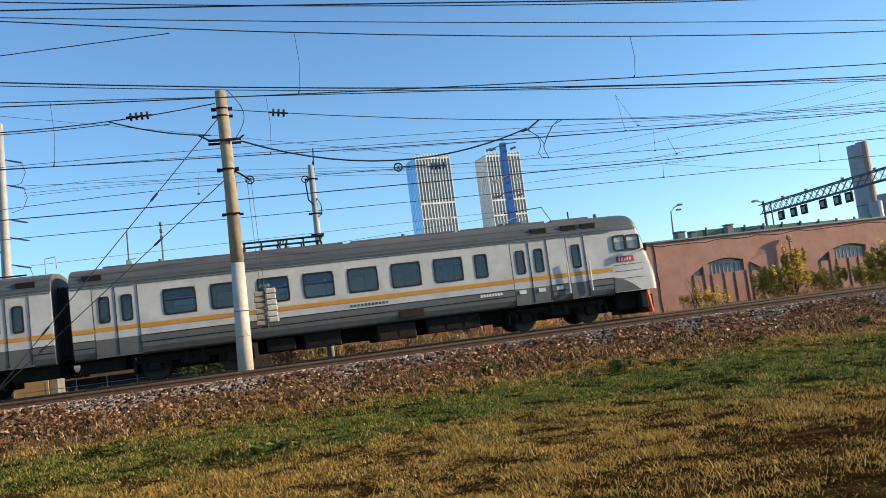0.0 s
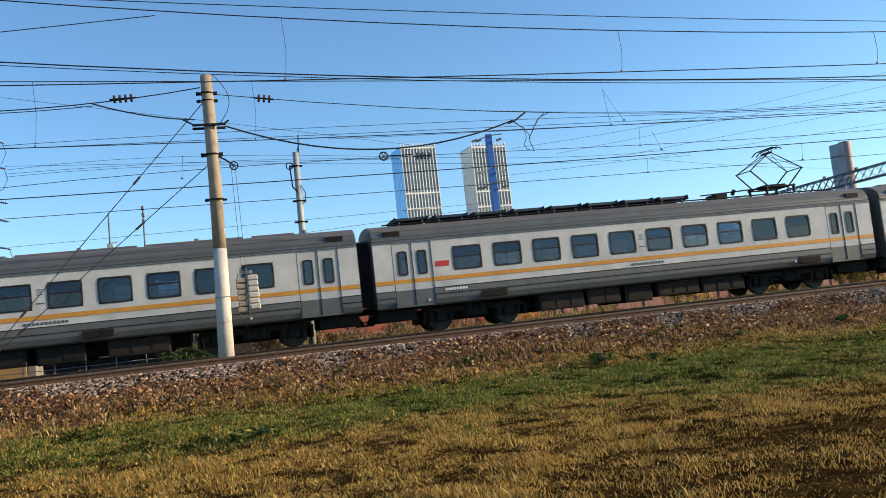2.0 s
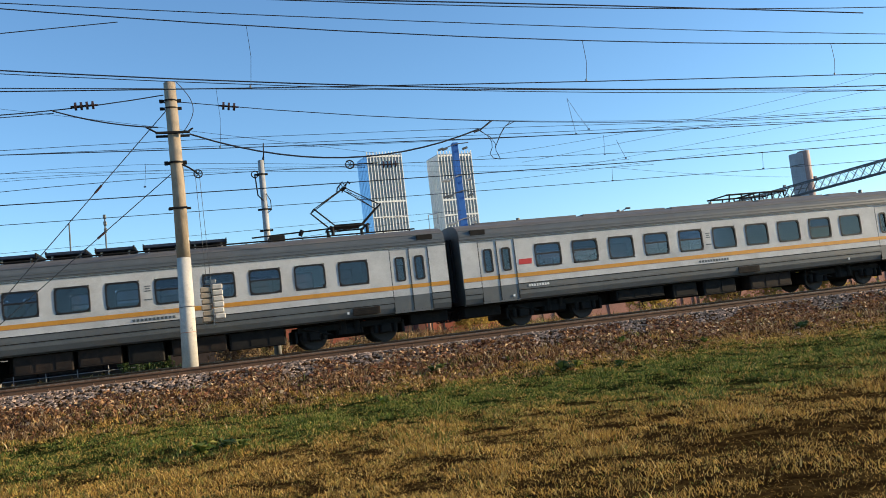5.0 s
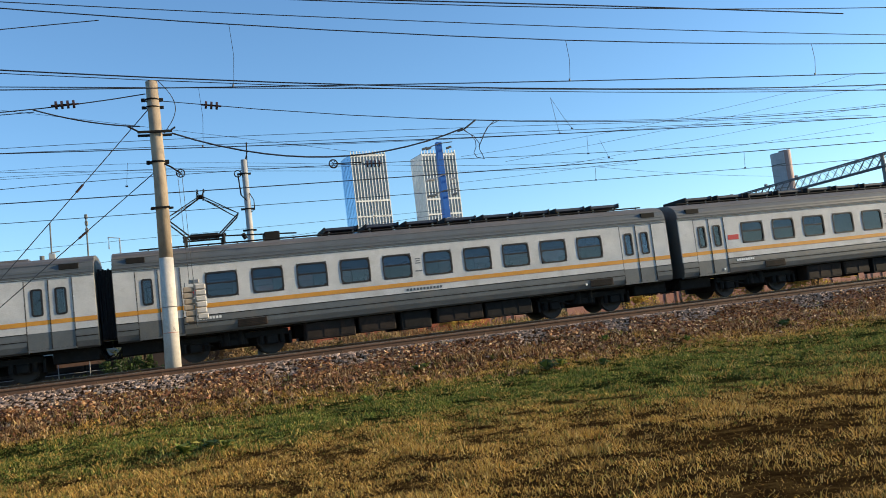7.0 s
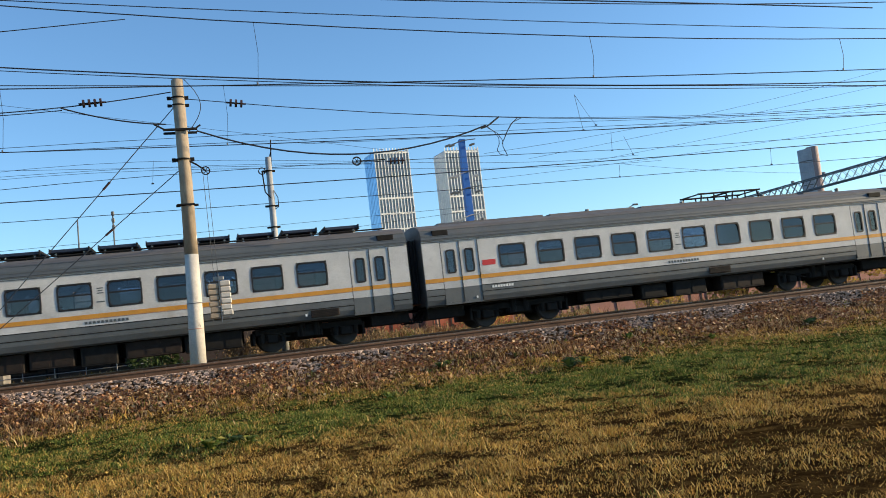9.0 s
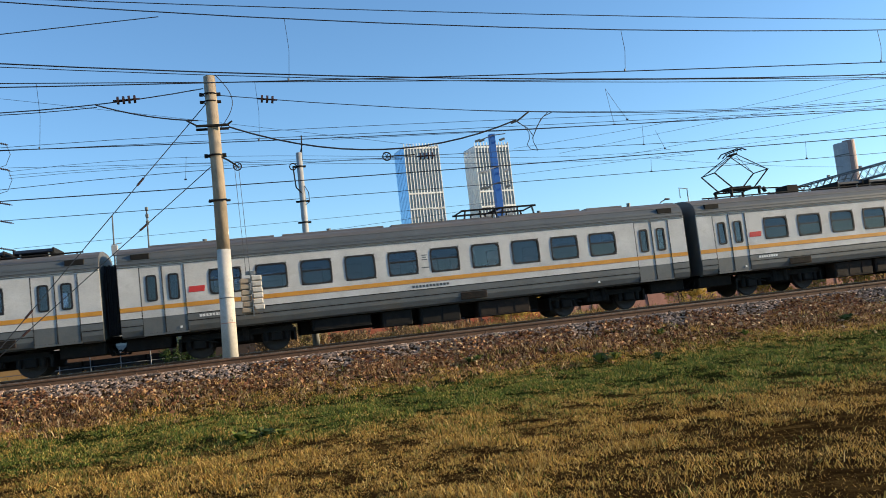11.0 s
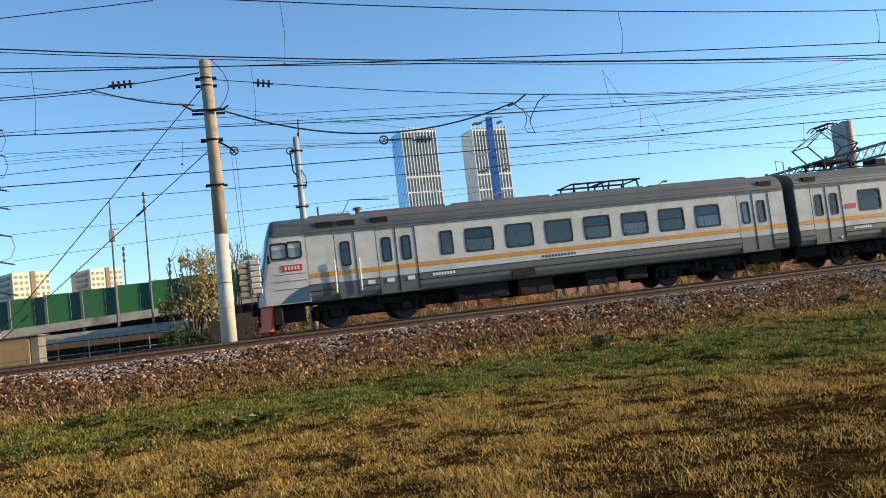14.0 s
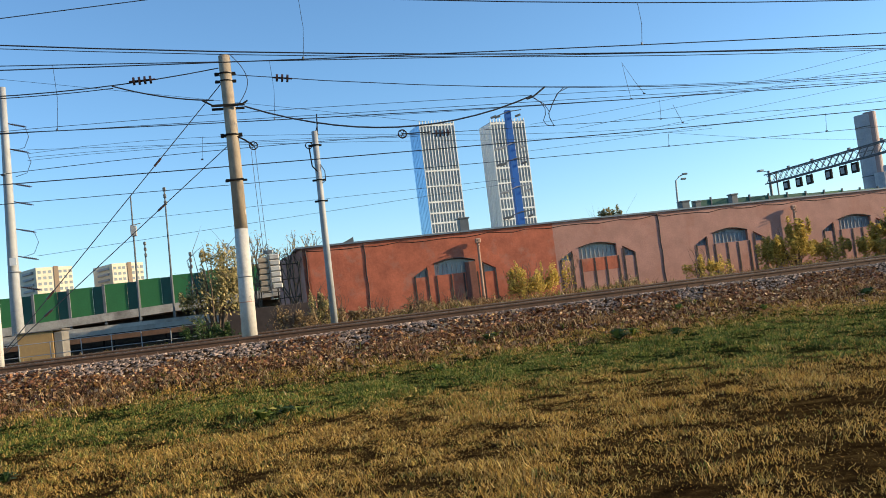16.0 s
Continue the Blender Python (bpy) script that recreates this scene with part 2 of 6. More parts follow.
def prism(bm, outline, x0, x1):
    """A profile of (y, z) points drawn out along x, closed at the ends."""
    a = [bm.verts.new((x0, y, z)) for y, z in outline]
    b = [bm.verts.new((x1, y, z)) for y, z in outline]
    n = len(outline)
    for i in range(n):
        bm.faces.new((a[i], a[(i + 1) % n], b[(i + 1) % n], b[i]))
    bm.faces.new(a[::-1])
    bm.faces.new(b)


def rounded(x0, x1, z0, z1, r, seg=4):
    out = []
    for cx, cz, a0 in ((x1 - r, z1 - r, 0), (x0 + r, z1 - r, 90), (x0 + r, z0 + r, 180), (x1 - r, z0 + r, 270)):
        for k in range(seg + 1):
            a = radians(a0 + 90 * k / seg)
            out.append((cx + r * math.cos(a), cz + r * math.sin(a)))
    return out


def plate(bm, outline, y0, y1):
    """A flat plate in the xz plane with an outline of (x, z) points, from y0 to y1."""
    a = [bm.verts.new((x, y0, z)) for x, z in outline]
    b = [bm.verts.new((x, y1, z)) for x, z in outline]
    n = len(outline)
    for i in range(n):
        bm.faces.new((a[i], b[i], b[(i + 1) % n], a[(i + 1) % n]))
    bm.faces.new(a)
    bm.faces.new(b[::-1])


def frame_plate(bm, outer, inner, y0, y1):
    """A flat frame between two outlines with the same number of points."""
    n = len(outer)
    v = [[bm.verts.new((x, y, z)) for x, z in o] for o, y in ((outer, y0), (inner, y0), (inner, y1), (outer, y1))]
    for k in range(4):
        u, w = v[k], v[(k + 1) % 4]
        for i in range(n):
            bm.faces.new((u[i], u[(i + 1) % n], w[(i + 1) % n], w[i]))


def gridwall(bm, xs, zs, holes, y0, y1):
    """A wall in the xz plane between y0 and y1 over a grid, with the cells (i, j) in holes left open."""
    def v(i, j, y):
        return (xs[i], y, zs[j])
    solid = {(i, j) for i in range(len(xs) - 1) for j in range(len(zs) - 1)} - set(holes)
    for i, j in solid:
        for y in (y0, y1):
            bm.faces.new([bm.verts.new(v(a, b, y)) for a, b in ((i, j), (i + 1, j), (i + 1, j + 1), (i, j + 1))])
        for (di, dj), (p, q) in (((-1, 0), ((i, j), (i, j + 1))), ((1, 0), ((i + 1, j), (i + 1, j + 1))), ((0, -1), ((i, j), (i + 1, j))), ((0, 1), ((i, j + 1), (i + 1, j + 1)))):
            if (i + di, j + dj) not in solid:
                bm.faces.new([bm.verts.new(c) for c in (v(*p, y0), v(*q, y0), v(*q, y1), v(*p, y1))])
    bmesh.ops.remove_doubles(bm, verts=bm.verts, dist=0.0005)


def mesh_of(bm, material, smooth=False, fix=True):
    if fix:
        bmesh.ops.recalc_face_normals(bm, faces=bm.faces)
    me = bpy.data.meshes.new("mesh")
    bm.to_mesh(me)
    bm.free()
    me.materials.append(material)
    if smooth:
        me.shade_smooth()
    return me


def part(name, bm, material, parent, label="", smooth=False):
    ob = new(name, mesh_of(bm, material, smooth))
    ob.parent = parent
    return tagged(ob, label)


YARD = pose(0, 0, 0, 0, 0, 1.62)      # buildings and poles stand a little off the track's axis


def thing(name, label, category, at=(0, 0, 0), group="", kind="", yard=True):
    ob = new(name)
    ob.empty_display_size = 0.2
    ob.matrix_basis = (YARD if yard else Matrix()) @ Matrix.Translation(at)
    return tagged(ob, label, category, group, kind)


def solo(name, bm, material, label, category, group="", kind="", smooth=False):
    ob = new(name, mesh_of(bm, material, smooth))
    ob.matrix_basis = YARD
    return tagged(ob, label, category, group, kind)


def repeat(mesh, name, parent, m):
    ob = new(name, mesh)
    ob.parent = parent
    ob.matrix_basis = m
    return ob


def raw(name, verts, faces, material, label, category, kind="stuff"):
    me = bpy.data.meshes.new("mesh")
    me.from_pydata(verts, [], faces)
    me.materials.append(material)
    return tagged(new(name, me), label, category, "", kind)


# ------------------------------------------------------------------ ground
NEAR_Y, FAR_Y = 25.2, 31.75        # axes of the two tracks
PROFILE = [(-400, -1.2), (0, -1.15), (12, -1.16), (18, -1.12), (20.6, -0.98), (22.4, -0.66), (23.3, -0.46), (23.9, -0.19), (26.5, -0.19), (28.2, -0.36),
           (29.9, -0.26), (33.4, -0.26), (34.8, -0.5), (37, -0.45), (47, -0.55), (60, -0.7), (120, -1.5), (5000, -3.0)]


def ground_z(x, y):
    for (y0, z0), (y1, z1) in zip(PROFILE, PROFILE[1:]):
        if y0 <= y <= y1:
            z = z0 + (z1 - z0) * (y - y0) / (y1 - y0)
            break
    else:
        z = -1.2
    if y < 23:
        z += 0.07 * noise.noise((x * 0.35, y * 0.35, 0)) + 0.03 * noise.noise((x * 1.3, y * 1.3, 4))
    return z


def build_ground():
    xs = [-3000, -600, -150, -70, -40] + [-30 + 0.8 * k for k in range(100)] + [56, 70, 100, 150, 300, 700, 3000]
    ys = [-400, -100, -30, -10] + [-4 + 0.7 * k for k in range(30)] + [17.2 + 0.35 * k for k in range(22)] + [25.2, 26.4, 28.2, 29.9, 31.4, 33, 34.6, 37, 42, 47, 60, 85, 120, 300, 1000, 5000]
    vs = [(x, y, ground_z(x, y)) for y in ys for x in xs]
    n = len(xs)
    fs = [(j * n + i, j * n + i + 1, j * n + n + i + 1, j * n + n + i) for j in range(len(ys) - 1) for i in range(n - 1)]
    m = bpy.data.materials.new("soil_and_turf")
    m.use_nodes = True
    nt = m.node_tree
    b = nt.nodes["Principled BSDF"]
    b.inputs["Roughness"].default_value = 0.95
    b.inputs["Specular IOR Level"].default_value = 0.0
    tc = nt.nodes.new("ShaderNodeTexCoord")
    sep = nt.nodes.new("ShaderNodeSeparateXYZ")
    nt.links.new(tc.outputs["Object"], sep.inputs[0])
    dry = ramp(nt, noise_tex(nt, 3.5, 10, 0.8), [(0.35, (0.010, 0.006, 0.003)), (0.5, (0.032, 0.019, 0.007)), (0.68, (0.12, 0.075, 0.024))])
    # green turf, its colour also darkened for a shadow lying over the band
    grn_shaded = ramp(nt, noise_tex(nt, 2.0, 8, 0.75), [(0.3, (0.006, 0.009, 0.003)), (0.7, (0.024, 0.028, 0.008))])
    brn = ramp(nt, noise_tex(nt, 4.0, 8, 0.75), [(0.3, (0.022, 0.013, 0.007)), (0.7, (0.075, 0.043, 0.022))])
    add = nt.nodes.new("ShaderNodeMath")
    add.operation = "MULTIPLY_ADD"
    nt.links.new(noise_tex(nt, 0.35, 5, 0.6), add.inputs[0])
    add.inputs[1].default_value = 7.0
    nt.links.new(sep.outputs["Y"], add.inputs[2])
    mr = nt.nodes.new("ShaderNodeMapRange")
    mr.inputs["From Min"].default_value, mr.inputs["From Max"].default_value = 0, 40
    nt.links.new(add.outputs[0], mr.inputs["Value"])
    w = (1, 1, 1)
    k = (0, 0, 0)
    col = mixc(nt, dry, grn_shaded, ramp(nt, mr.outputs[0], [(0.395, k), (0.44, w)]))
    col = mixc(nt, col, brn, ramp(nt, mr.outputs[0], [(0.575, k), (0.62, w)]))
    nt.links.new(col, b.inputs["Base Color"])
    bp = nt.nodes.new("ShaderNodeBump")
    bp.inputs["Strength"].default_value, bp.inputs["Distance"].default_value = 0.9, 0.08
    nt.links.new(noise_tex(nt, 14, 6, 0.75), bp.inputs["Height"])
    nt.links.new(bp.outputs["Normal"], b.inputs["Normal"])
    ob = raw("ground", vs, fs, m, "dry autumn grass, green turf and brown soil beside the railway", "ground", "structure")
    ob.data.shade_smooth()


build_ground()

RAIL_PROFILE = [(-0.075, -0.18), (0.075, -0.18), (0.075, -0.165), (0.012, -0.145), (0.012, -0.05), (0.037, -0.04), (0.037, -0.004), (0.03, 0), (-0.03, 0), (-0.037, -0.004), (-0.037, -0.04), (-0.012, -0.05), (-0.012, -0.145), (-0.075, -0.165)]


def build_track(axis, label):
    t = thing("railway_track", label, "track", (0, axis, 0), "railway tracks", "structure", False)
    for side in (-0.76, 0.76):
        bm = bmesh.new()
        prism(bm, [(y + side, z) for y, z in RAIL_PROFILE], -400, 700)
        rail = part("rail", bm, M["rail_rust"], t, "rusty steel rail")
        bm = bmesh.new()
        prism(bm, [(side - 0.022, -0.002), (side + 0.022, -0.002), (side + 0.022, 0.003), (side - 0.022, 0.003)], -400, 700)
        part("running_band", bm, M["rail_top"], rail, "polished running band")
    bm = bmesh.new()
    prism(bm, [(-1.35, -0.36), (1.35, -0.36), (1.35, -0.182), (-1.35, -0.182)], -0.13, 0.13)
    sleeper = mesh_of(bm, M["timber"])
    bm = bmesh.new()
    for s in (-0.76, 0.76):
        for d in (-0.13, 0.13):
            box(bm, -0.05, 0.05, s + d - 0.045, s + d + 0.045, -0.19, -0.12, 0.01)
            tube(bm, [(0, s + d, -0.13), (0, s + d, -0.085)], 0.018, 6)
    clip = mesh_of(bm, M["rail_rust"])
    for k in range(140):
        x = -22 + 0.545 * k
        s = repeat(sleeper, "sleeper", t, pose(x, 0, 0))
        repeat(clip, "rail_fastening", s, pose(0, 0, 0))


build_track(NEAR_Y, "empty railway track with rusty rails on stone ballast")
build_track(FAR_Y, "railway track carrying the passing train")


def rock(rng, s):
    vs = []
    for a in (0, 1):
        n = 4
        for k in range(n):
            th = k * math.tau / n + rng.uniform(-0.4, 0.4) + a * 0.7
            r = s * rng.uniform(0.6, 1.1)
            vs.append((r * math.cos(th), r * math.sin(th) * rng.uniform(0.6, 1), s * (0.75 * a + rng.uniform(-0.15, 0.3))))
    return vs, [(0, 1, 5, 4), (1, 2, 6, 5), (2, 3, 7, 6), (3, 0, 4, 7), (4, 5, 6, 7)]


def build_ballast():
    rng = random.Random(5)
    vs, fs = [], []
    def drop(x, y, s, lift=0.0):
        p, q = rock(rng, s)
        o = len(vs)
        z = ground_z(x, y) + lift
        vs.extend((x + a, y + b, z + c - 0.25 * s) for a, b, c in p)
        fs.extend(tuple(o + i for i in f) for f in q)
    for _ in range(26000):
        x = rng.uniform(-13, 48)
        y = rng.choice((rng.uniform(22.9, 24.6), rng.uniform(23.2, 24.2), rng.uniform(24.6, 26.6)))
        drop(x, y, rng.uniform(0.03, 0.062) * (1.3 if rng.random() < 0.15 else 1))
    for _ in range(3500):
        x, y = rng.uniform(-13, 48), 23.3 - abs(rng.gauss(0, 0.9))
        drop(x, y, rng.uniform(0.025, 0.05))
    for _ in range(7000):
        drop(rng.uniform(-14, 58), rng.choice((rng.uniform(28.8, 30.6), rng.uniform(30.6, 34.2))), rng.uniform(0.03, 0.055))
    lv, lf = [], []
    for _ in range(52000):
        x, y = rng.uniform(-13, 48), 23.75 - abs(rng.gauss(0, 1.3))
        if noise.noise((x * 0.7, y * 0.7, 5)) < -0.25:
            continue
        z = ground_z(x, y) + rng.uniform(0.0, 0.07)
        q = Vector((x, y, z))
        u = Vector((rng.gauss(0, 1), rng.gauss(0, 1), rng.gauss(0, 0.6))).normalized()
        w = u.cross(Vector((rng.gauss(0, 0.5), rng.gauss(0, 0.5), 1))).normalized()
        s = rng.uniform(0.03, 0.075)
        o = len(lv)
        lv.extend(((q - u * s)[:], (q + w * s * 0.7 + Vector((0, 0, s * 0.3)))[:], (q + u * s)[:], (q - w * s * 0.7)[:]))
        lf.append((o, o + 1, o + 2, o + 3))
    raw("fallen_leaves", lv, lf, M["leaf_litter"], "reddish brown fallen leaves on the embankment", "leaves")
    raw("ballast", vs, fs, M["stone"], "crushed grey-brown stone ballast along the track", "ballast")


build_ballast()


def blades(rng, vs, fs, x, y, n, h, spread, lean=0.5, wide=0.006):
    z = ground_z(x, y) - 0.01
    for _ in range(n):
        bx, by = x + rng.gauss(0, spread), y + rng.gauss(0, spread)
        a = rng.uniform(0, math.tau)
        hh = h * rng.uniform(0.5, 1.3)
        l = lean * hh * rng.uniform(0.2, 1.3)
        c, s = math.cos(a), math.sin(a)
        w = wide * rng.uniform(0.7, 1.4)
        o = len(vs)
        # the blade faces the side it leans across
        vs.extend(((bx - s * w, by + c * w, z), (bx + s * w, by - c * w, z), (bx + c * l * 0.45 + s * w * 0.7, by + s * l * 0.45 - c * w * 0.7, z + hh * 0.6),
                   (bx + c * l * 0.45 - s * w * 0.7, by + s * l * 0.45 + c * w * 0.7, z + hh * 0.6), (bx + c * l, by + s * l, z + hh * 0.95)))
        fs.extend(((o, o + 1, o + 2, o + 3), (o + 3, o + 2, o + 4)))


def turf(x, y):
    """How green the turf is, by patches: above 0.5 green."""
    e = noise.noise((x * 0.12, y * 0.3, 7)) * 2.6 + noise.noise((x * 0.5, y * 0.6, 2)) * 1.2
    e -= 0.12 * (x - 4)
    inner = 1 / (1 + math.exp(-(y - 12.9 - e) * 1.6))
    outer = 1 / (1 + math.exp((y - 19.3 - e * 0.6 - 0.04 * (x - 4)) * 1.6))
    return inner * outer


def build_grass():
    rng = random.Random(11)
    sets = {"green": ([], []), "dry": ([], []), "weed": ([], [])}
    for q in range(145000):
        y = 3.2 + 18.2 * rng.random() ** 1.25
        x = rng.uniform(-11, 24) if q % 2 else rng.gauss(0.24 * y, 0.36 * y + 1.5)
        if q % 9 == 0:
            x, y = rng.uniform(-26, 40), rng.uniform(-14, 21.5)
        g = turf(x, y)
        bare = noise.noise((x * 0.5, y * 0.5, 20)) + 0.4 * noise.noise((x * 1.7, y * 1.7, 3))
        # thinner turf in streaks at the near right, dark soil showing
        streak = noise.noise((x * 0.4, y * 1.1, 14)) + 0.5 * noise.noise((x * 1.1, y * 2.8, 15))
        worn = min(1.0, max(0.0, (x - 0.22 * y) / 2.2)) * min(1.0, max(0.0, (11.0 - y) / 2.5))
        if rng.random() < worn * (0.70 if streak > 0.0 else 0.25):
            continue
        if bare > 0.5 and rng.random() < 0.5:
            continue
        w = 0.0026 + 0.00036 * y
        # tussocks and hollows
        tus = (0.72 if y < 9 else 0.9) * 0.45 + 2.0 * max(0.0, 0.22 + noise.noise((x * 1.3, y * 1.0, 31)) * 0.6 + noise.noise((x * 3.7, y * 3.0, 5)) * 0.5)
        if tus < 0.55 and rng.random() < 0.2:
            continue
        if rng.random() < g * (0.9 if x > 1 else 0.75):
            blades(rng, *sets["green"], x, y, 6, rng.uniform(0.025, 0.07) * tus, 0.05, 1.0, w * 0.9)
        else:
            blades(rng, *sets["dry" if rng.random() < 0.96 - 0.10 * (x < 0) else "green"], x, y, 6, rng.uniform(0.025, 0.065) * tus, 0.055, 1.25, w * 0.85)
    for _ in range(9000):
        y = 23.2 - abs(rng.gauss(0, 1.7))
        x = rng.uniform(-13, 46)
        d = noise.noise((x * 0.4, y * 0.5, 9))
        if y > 22.6 and rng.random() < 0.75:
            continue
        k = "weed" if rng.random() < 0.86 + 0.3 * d else ("dry" if rng.random() < 0.6 else "green")
        blades(rng, *sets[k], x, y, 6, rng.uniform(0.06, 0.17) * (1 + 0.5 * d), 0.06, 1.2, 0.011)
    for _ in range(5000):
        x, y = rng.uniform(-16, 60), rng.choice((rng.uniform(27.0, 29.4), rng.uniform(34.3, 47)))
        blades(rng, *sets[rng.choice(("weed", "weed", "dry", "green", "green"))], x, y, 7, rng.uniform(0.1, 0.26) if y < 30 else rng.uniform(0.15, 0.5), 0.1, 0.7, 0.018)
    for _ in range(4200):
        x, y = rng.uniform(1, 56), rng.uniform(40, 49.4)
        tall = 0.55 + 0.6 * noise.noise((x * 0.5, y * 0.3, 17)) + (0.25 if x < 20 else 0.0)
        blades(rng, *sets[rng.choice(("weed", "weed", "weed", "green"))], x, y, 8, max(0.15, tall * 0.8) * rng.uniform(0.4, 1.1), 0.2, 0.9, 0.02)
    raw("green_grass", *sets["green"], M["grass_green"], "patches of short green grass in a dry meadow", "grass")
    raw("dry_grass", *sets["dry"], M["grass_dry"], "short dry yellow-brown autumn grass", "grass")
    raw("brown_weeds", *sets["weed"], M["weed_brown"], "withered brown weeds on the embankment slope", "weeds")


build_grass()


def weed_clump(x, y, s, seed):
    rng = random.Random(seed)
    vs, fs = [], []
    z = ground_z(x, y)
    for _ in range(26):
        a, r = rng.uniform(0, math.tau), s * rng.uniform(0.2, 1)
        c, sn = math.cos(a), math.sin(a)
        w, h = s * rng.uniform(0.12, 0.22), s * rng.uniform(0.2, 0.7)
        o = len(vs)
        vs.extend(((x, y, z), (x + c * r * 0.6 - sn * w, y + sn * r * 0.6 + c * w, z + h), (x + c * r * 0.6 + sn * w, y + sn * r * 0.6 - c * w, z + h * 0.9), (x + c * r, y + sn * r, z + h * 0.8)))
        fs.extend(((o, o + 1, o + 2), (o + 1, o + 3, o + 2)))
    me = bpy.data.meshes.new("mesh")
    me.from_pydata(vs, [], fs)
    me.materials.append(M["leaf_green"] if seed % 2 else M["grass_green"])
    tagged(new("weed_plant", me), "low leafy green weed in the grass", "plant", "green weeds")


for i, (x, y, s) in enumerate(((-0.2, 13.9, 0.30), (0.15, 14.1, 0.26), (0.4, 13.7, 0.22), (5.6, 21.6, 0.26), (5.9, 21.9, 0.2), (8.2, 19.2, 0.4), (8.7, 19.5, 0.32), (9.4, 18.6, 0.3), (3.4, 17.4, 0.3), (-3.2, 11.2, 0.2), (13.0, 20.5, 0.3), (16.5, 21.0, 0.35), (11.2, 21.9, 0.3))):
    weed_clump(x, y, s, i)


# ------------------------------------------------------------------ poles between and behind the tracks
POLE = (0.33, 28.3)


def build_pole():
    x, y = POLE
    p = thing("catenary_pole", "round concrete catenary pole, lower part whitewashed, standing between the tracks", "pole", (x, y, -0.4))
    bm = bmesh.new()
    tube(bm, [(0.045, 0, 3.85), (0.085, 0, 6.5), (0.085, 0, 9.6)], 0.215, 20, 0.19)
    part("shaft", bm, M["pole_concrete"], p, "bare yellowish concrete", True)
    bm = bmesh.new()
    tube(bm, [(-0.06, 0, -0.3), (0.045, 0, 3.85)], 0.262, 20, 0.219)
    part("painted_base", bm, M["pole_white"], p, "worn whitewashed base", True)
    bm = bmesh.new()
    ring(bm, (-0.02, 0, 1.47), 0.243, 0.012, "z", 20)
    part("paint_ring", bm, M["brick_pink"], p, "faint red paint ring")
    bm = bmesh.new()
    tube(bm, [(0.02, 0.24, 1.9), (-0.02, 0.25, 2.4), (0.0, 0.23, 2.45)], 0.02, 5)
    ring(bm, (0.01, 0, 2.28), 0.238, 0.012, "z", 20)
    part("clamp", bm, M["steel"], p, "steel clamp band")
    for z, r, w in ((9.0, 0.21, 0.05), (8.75, 0.21, 0.04), (6.95, 0.22, 0.06), (5.45, 0.22, 0.03)):
        bm = bmesh.new()
        ring(bm, (0.05, 0, z), r, w * 0.55, "z", 20)
        box(bm, 0.05 + r, 0.05 + r + 0.14, -0.06, 0.06, z - w, z + w, 0.01)
        box(bm, 0.05 - r - 0.12, 0.05 - r, -0.06, 0.06, z - w, z + w, 0.01)
        part("clamp", bm, M["black"], p, "rusty steel clamp band")
    bm = bmesh.new()
    box(bm, -0.48, 0.58, -0.27, -0.21, 7.86, 7.94, 0.01)
    box(bm, -0.48, 0.58, 0.21, 0.27, 7.86, 7.94, 0.01)
    tube(bm, [(-0.45, -0.24, 7.92), (-0.75, -0.24, 8.1)], 0.03, 6)
    tube(bm, [(0.5, -0.24, 7.9), (0.68, -0.24, 8.02)], 0.03, 6)
    part("cross_arm", bm, M["black"], p, "steel cross arm")
    bm = bmesh.new()
    box(bm, -0.27, 0.3, -0.25, -0.2, 5.42, 5.48, 0.01)
    part("cross_arm", bm, M["black"], p)
    bm = bmesh.new()
    tube(bm, [(0.2, -0.1, 6.9), (0.46, -0.1, 6.75), (0.7, -0.12, 6.55)], 0.03, 6)
    ring(bm, (0.72, -0.12, 6.53), 0.13, 0.02)
    for k in range(3):
        a = k * math.pi / 3
        tube(bm, [(0.72 - 0.13 * math.cos(a), -0.12, 6.53 - 0.13 * math.sin(a)), (0.72 + 0.13 * math.cos(a), -0.12, 6.53 + 0.13 * math.sin(a))], 0.012, 5)
    part("pulley", bm, M["black"], p, "tensioning pulley wheel on a bracket")
    bm = bmesh.new()
    box(bm, 0.2, 0.25, -0.1, 0.1, 4.3, 4.5, 0.01)
    part("plate", bm, M["steel"], p, "small metal plate")
    bm = bmesh.new()
    pts = [(0.28 + 0.45 * math.sin(k / 12 * math.pi) + 0.05 * k / 12, -0.1, 9.62 - 1.75 * k / 12) for k in range(13)]
    tube(bm, pts, 0.013, 5)
    part("cable_loop", bm, M["wire"], p, "loose jumper cable")
    # spray-paint marks on the lower shaft
    rng = random.Random(3)
    bm = bmesh.new()
    for k in range(14):
        a = rng.uniform(-2.3, -0.8)
        z = rng.uniform(1.5, 2.25)
        r = 0.247 - 0.011 * z + 0.002
        pts = [(math.cos(a + 0.07 * j) * r, math.sin(a + 0.07 * j) * r, z + 0.05 * math.sin(j * 1.7 + k)) for j in range(5)]
        bm = bmesh.new()
        tube(bm, pts, 0.007, 4)
        part("paint_scrawl", bm, M["dark_grey"], p, "illegible grey scrawl")


build_pole()


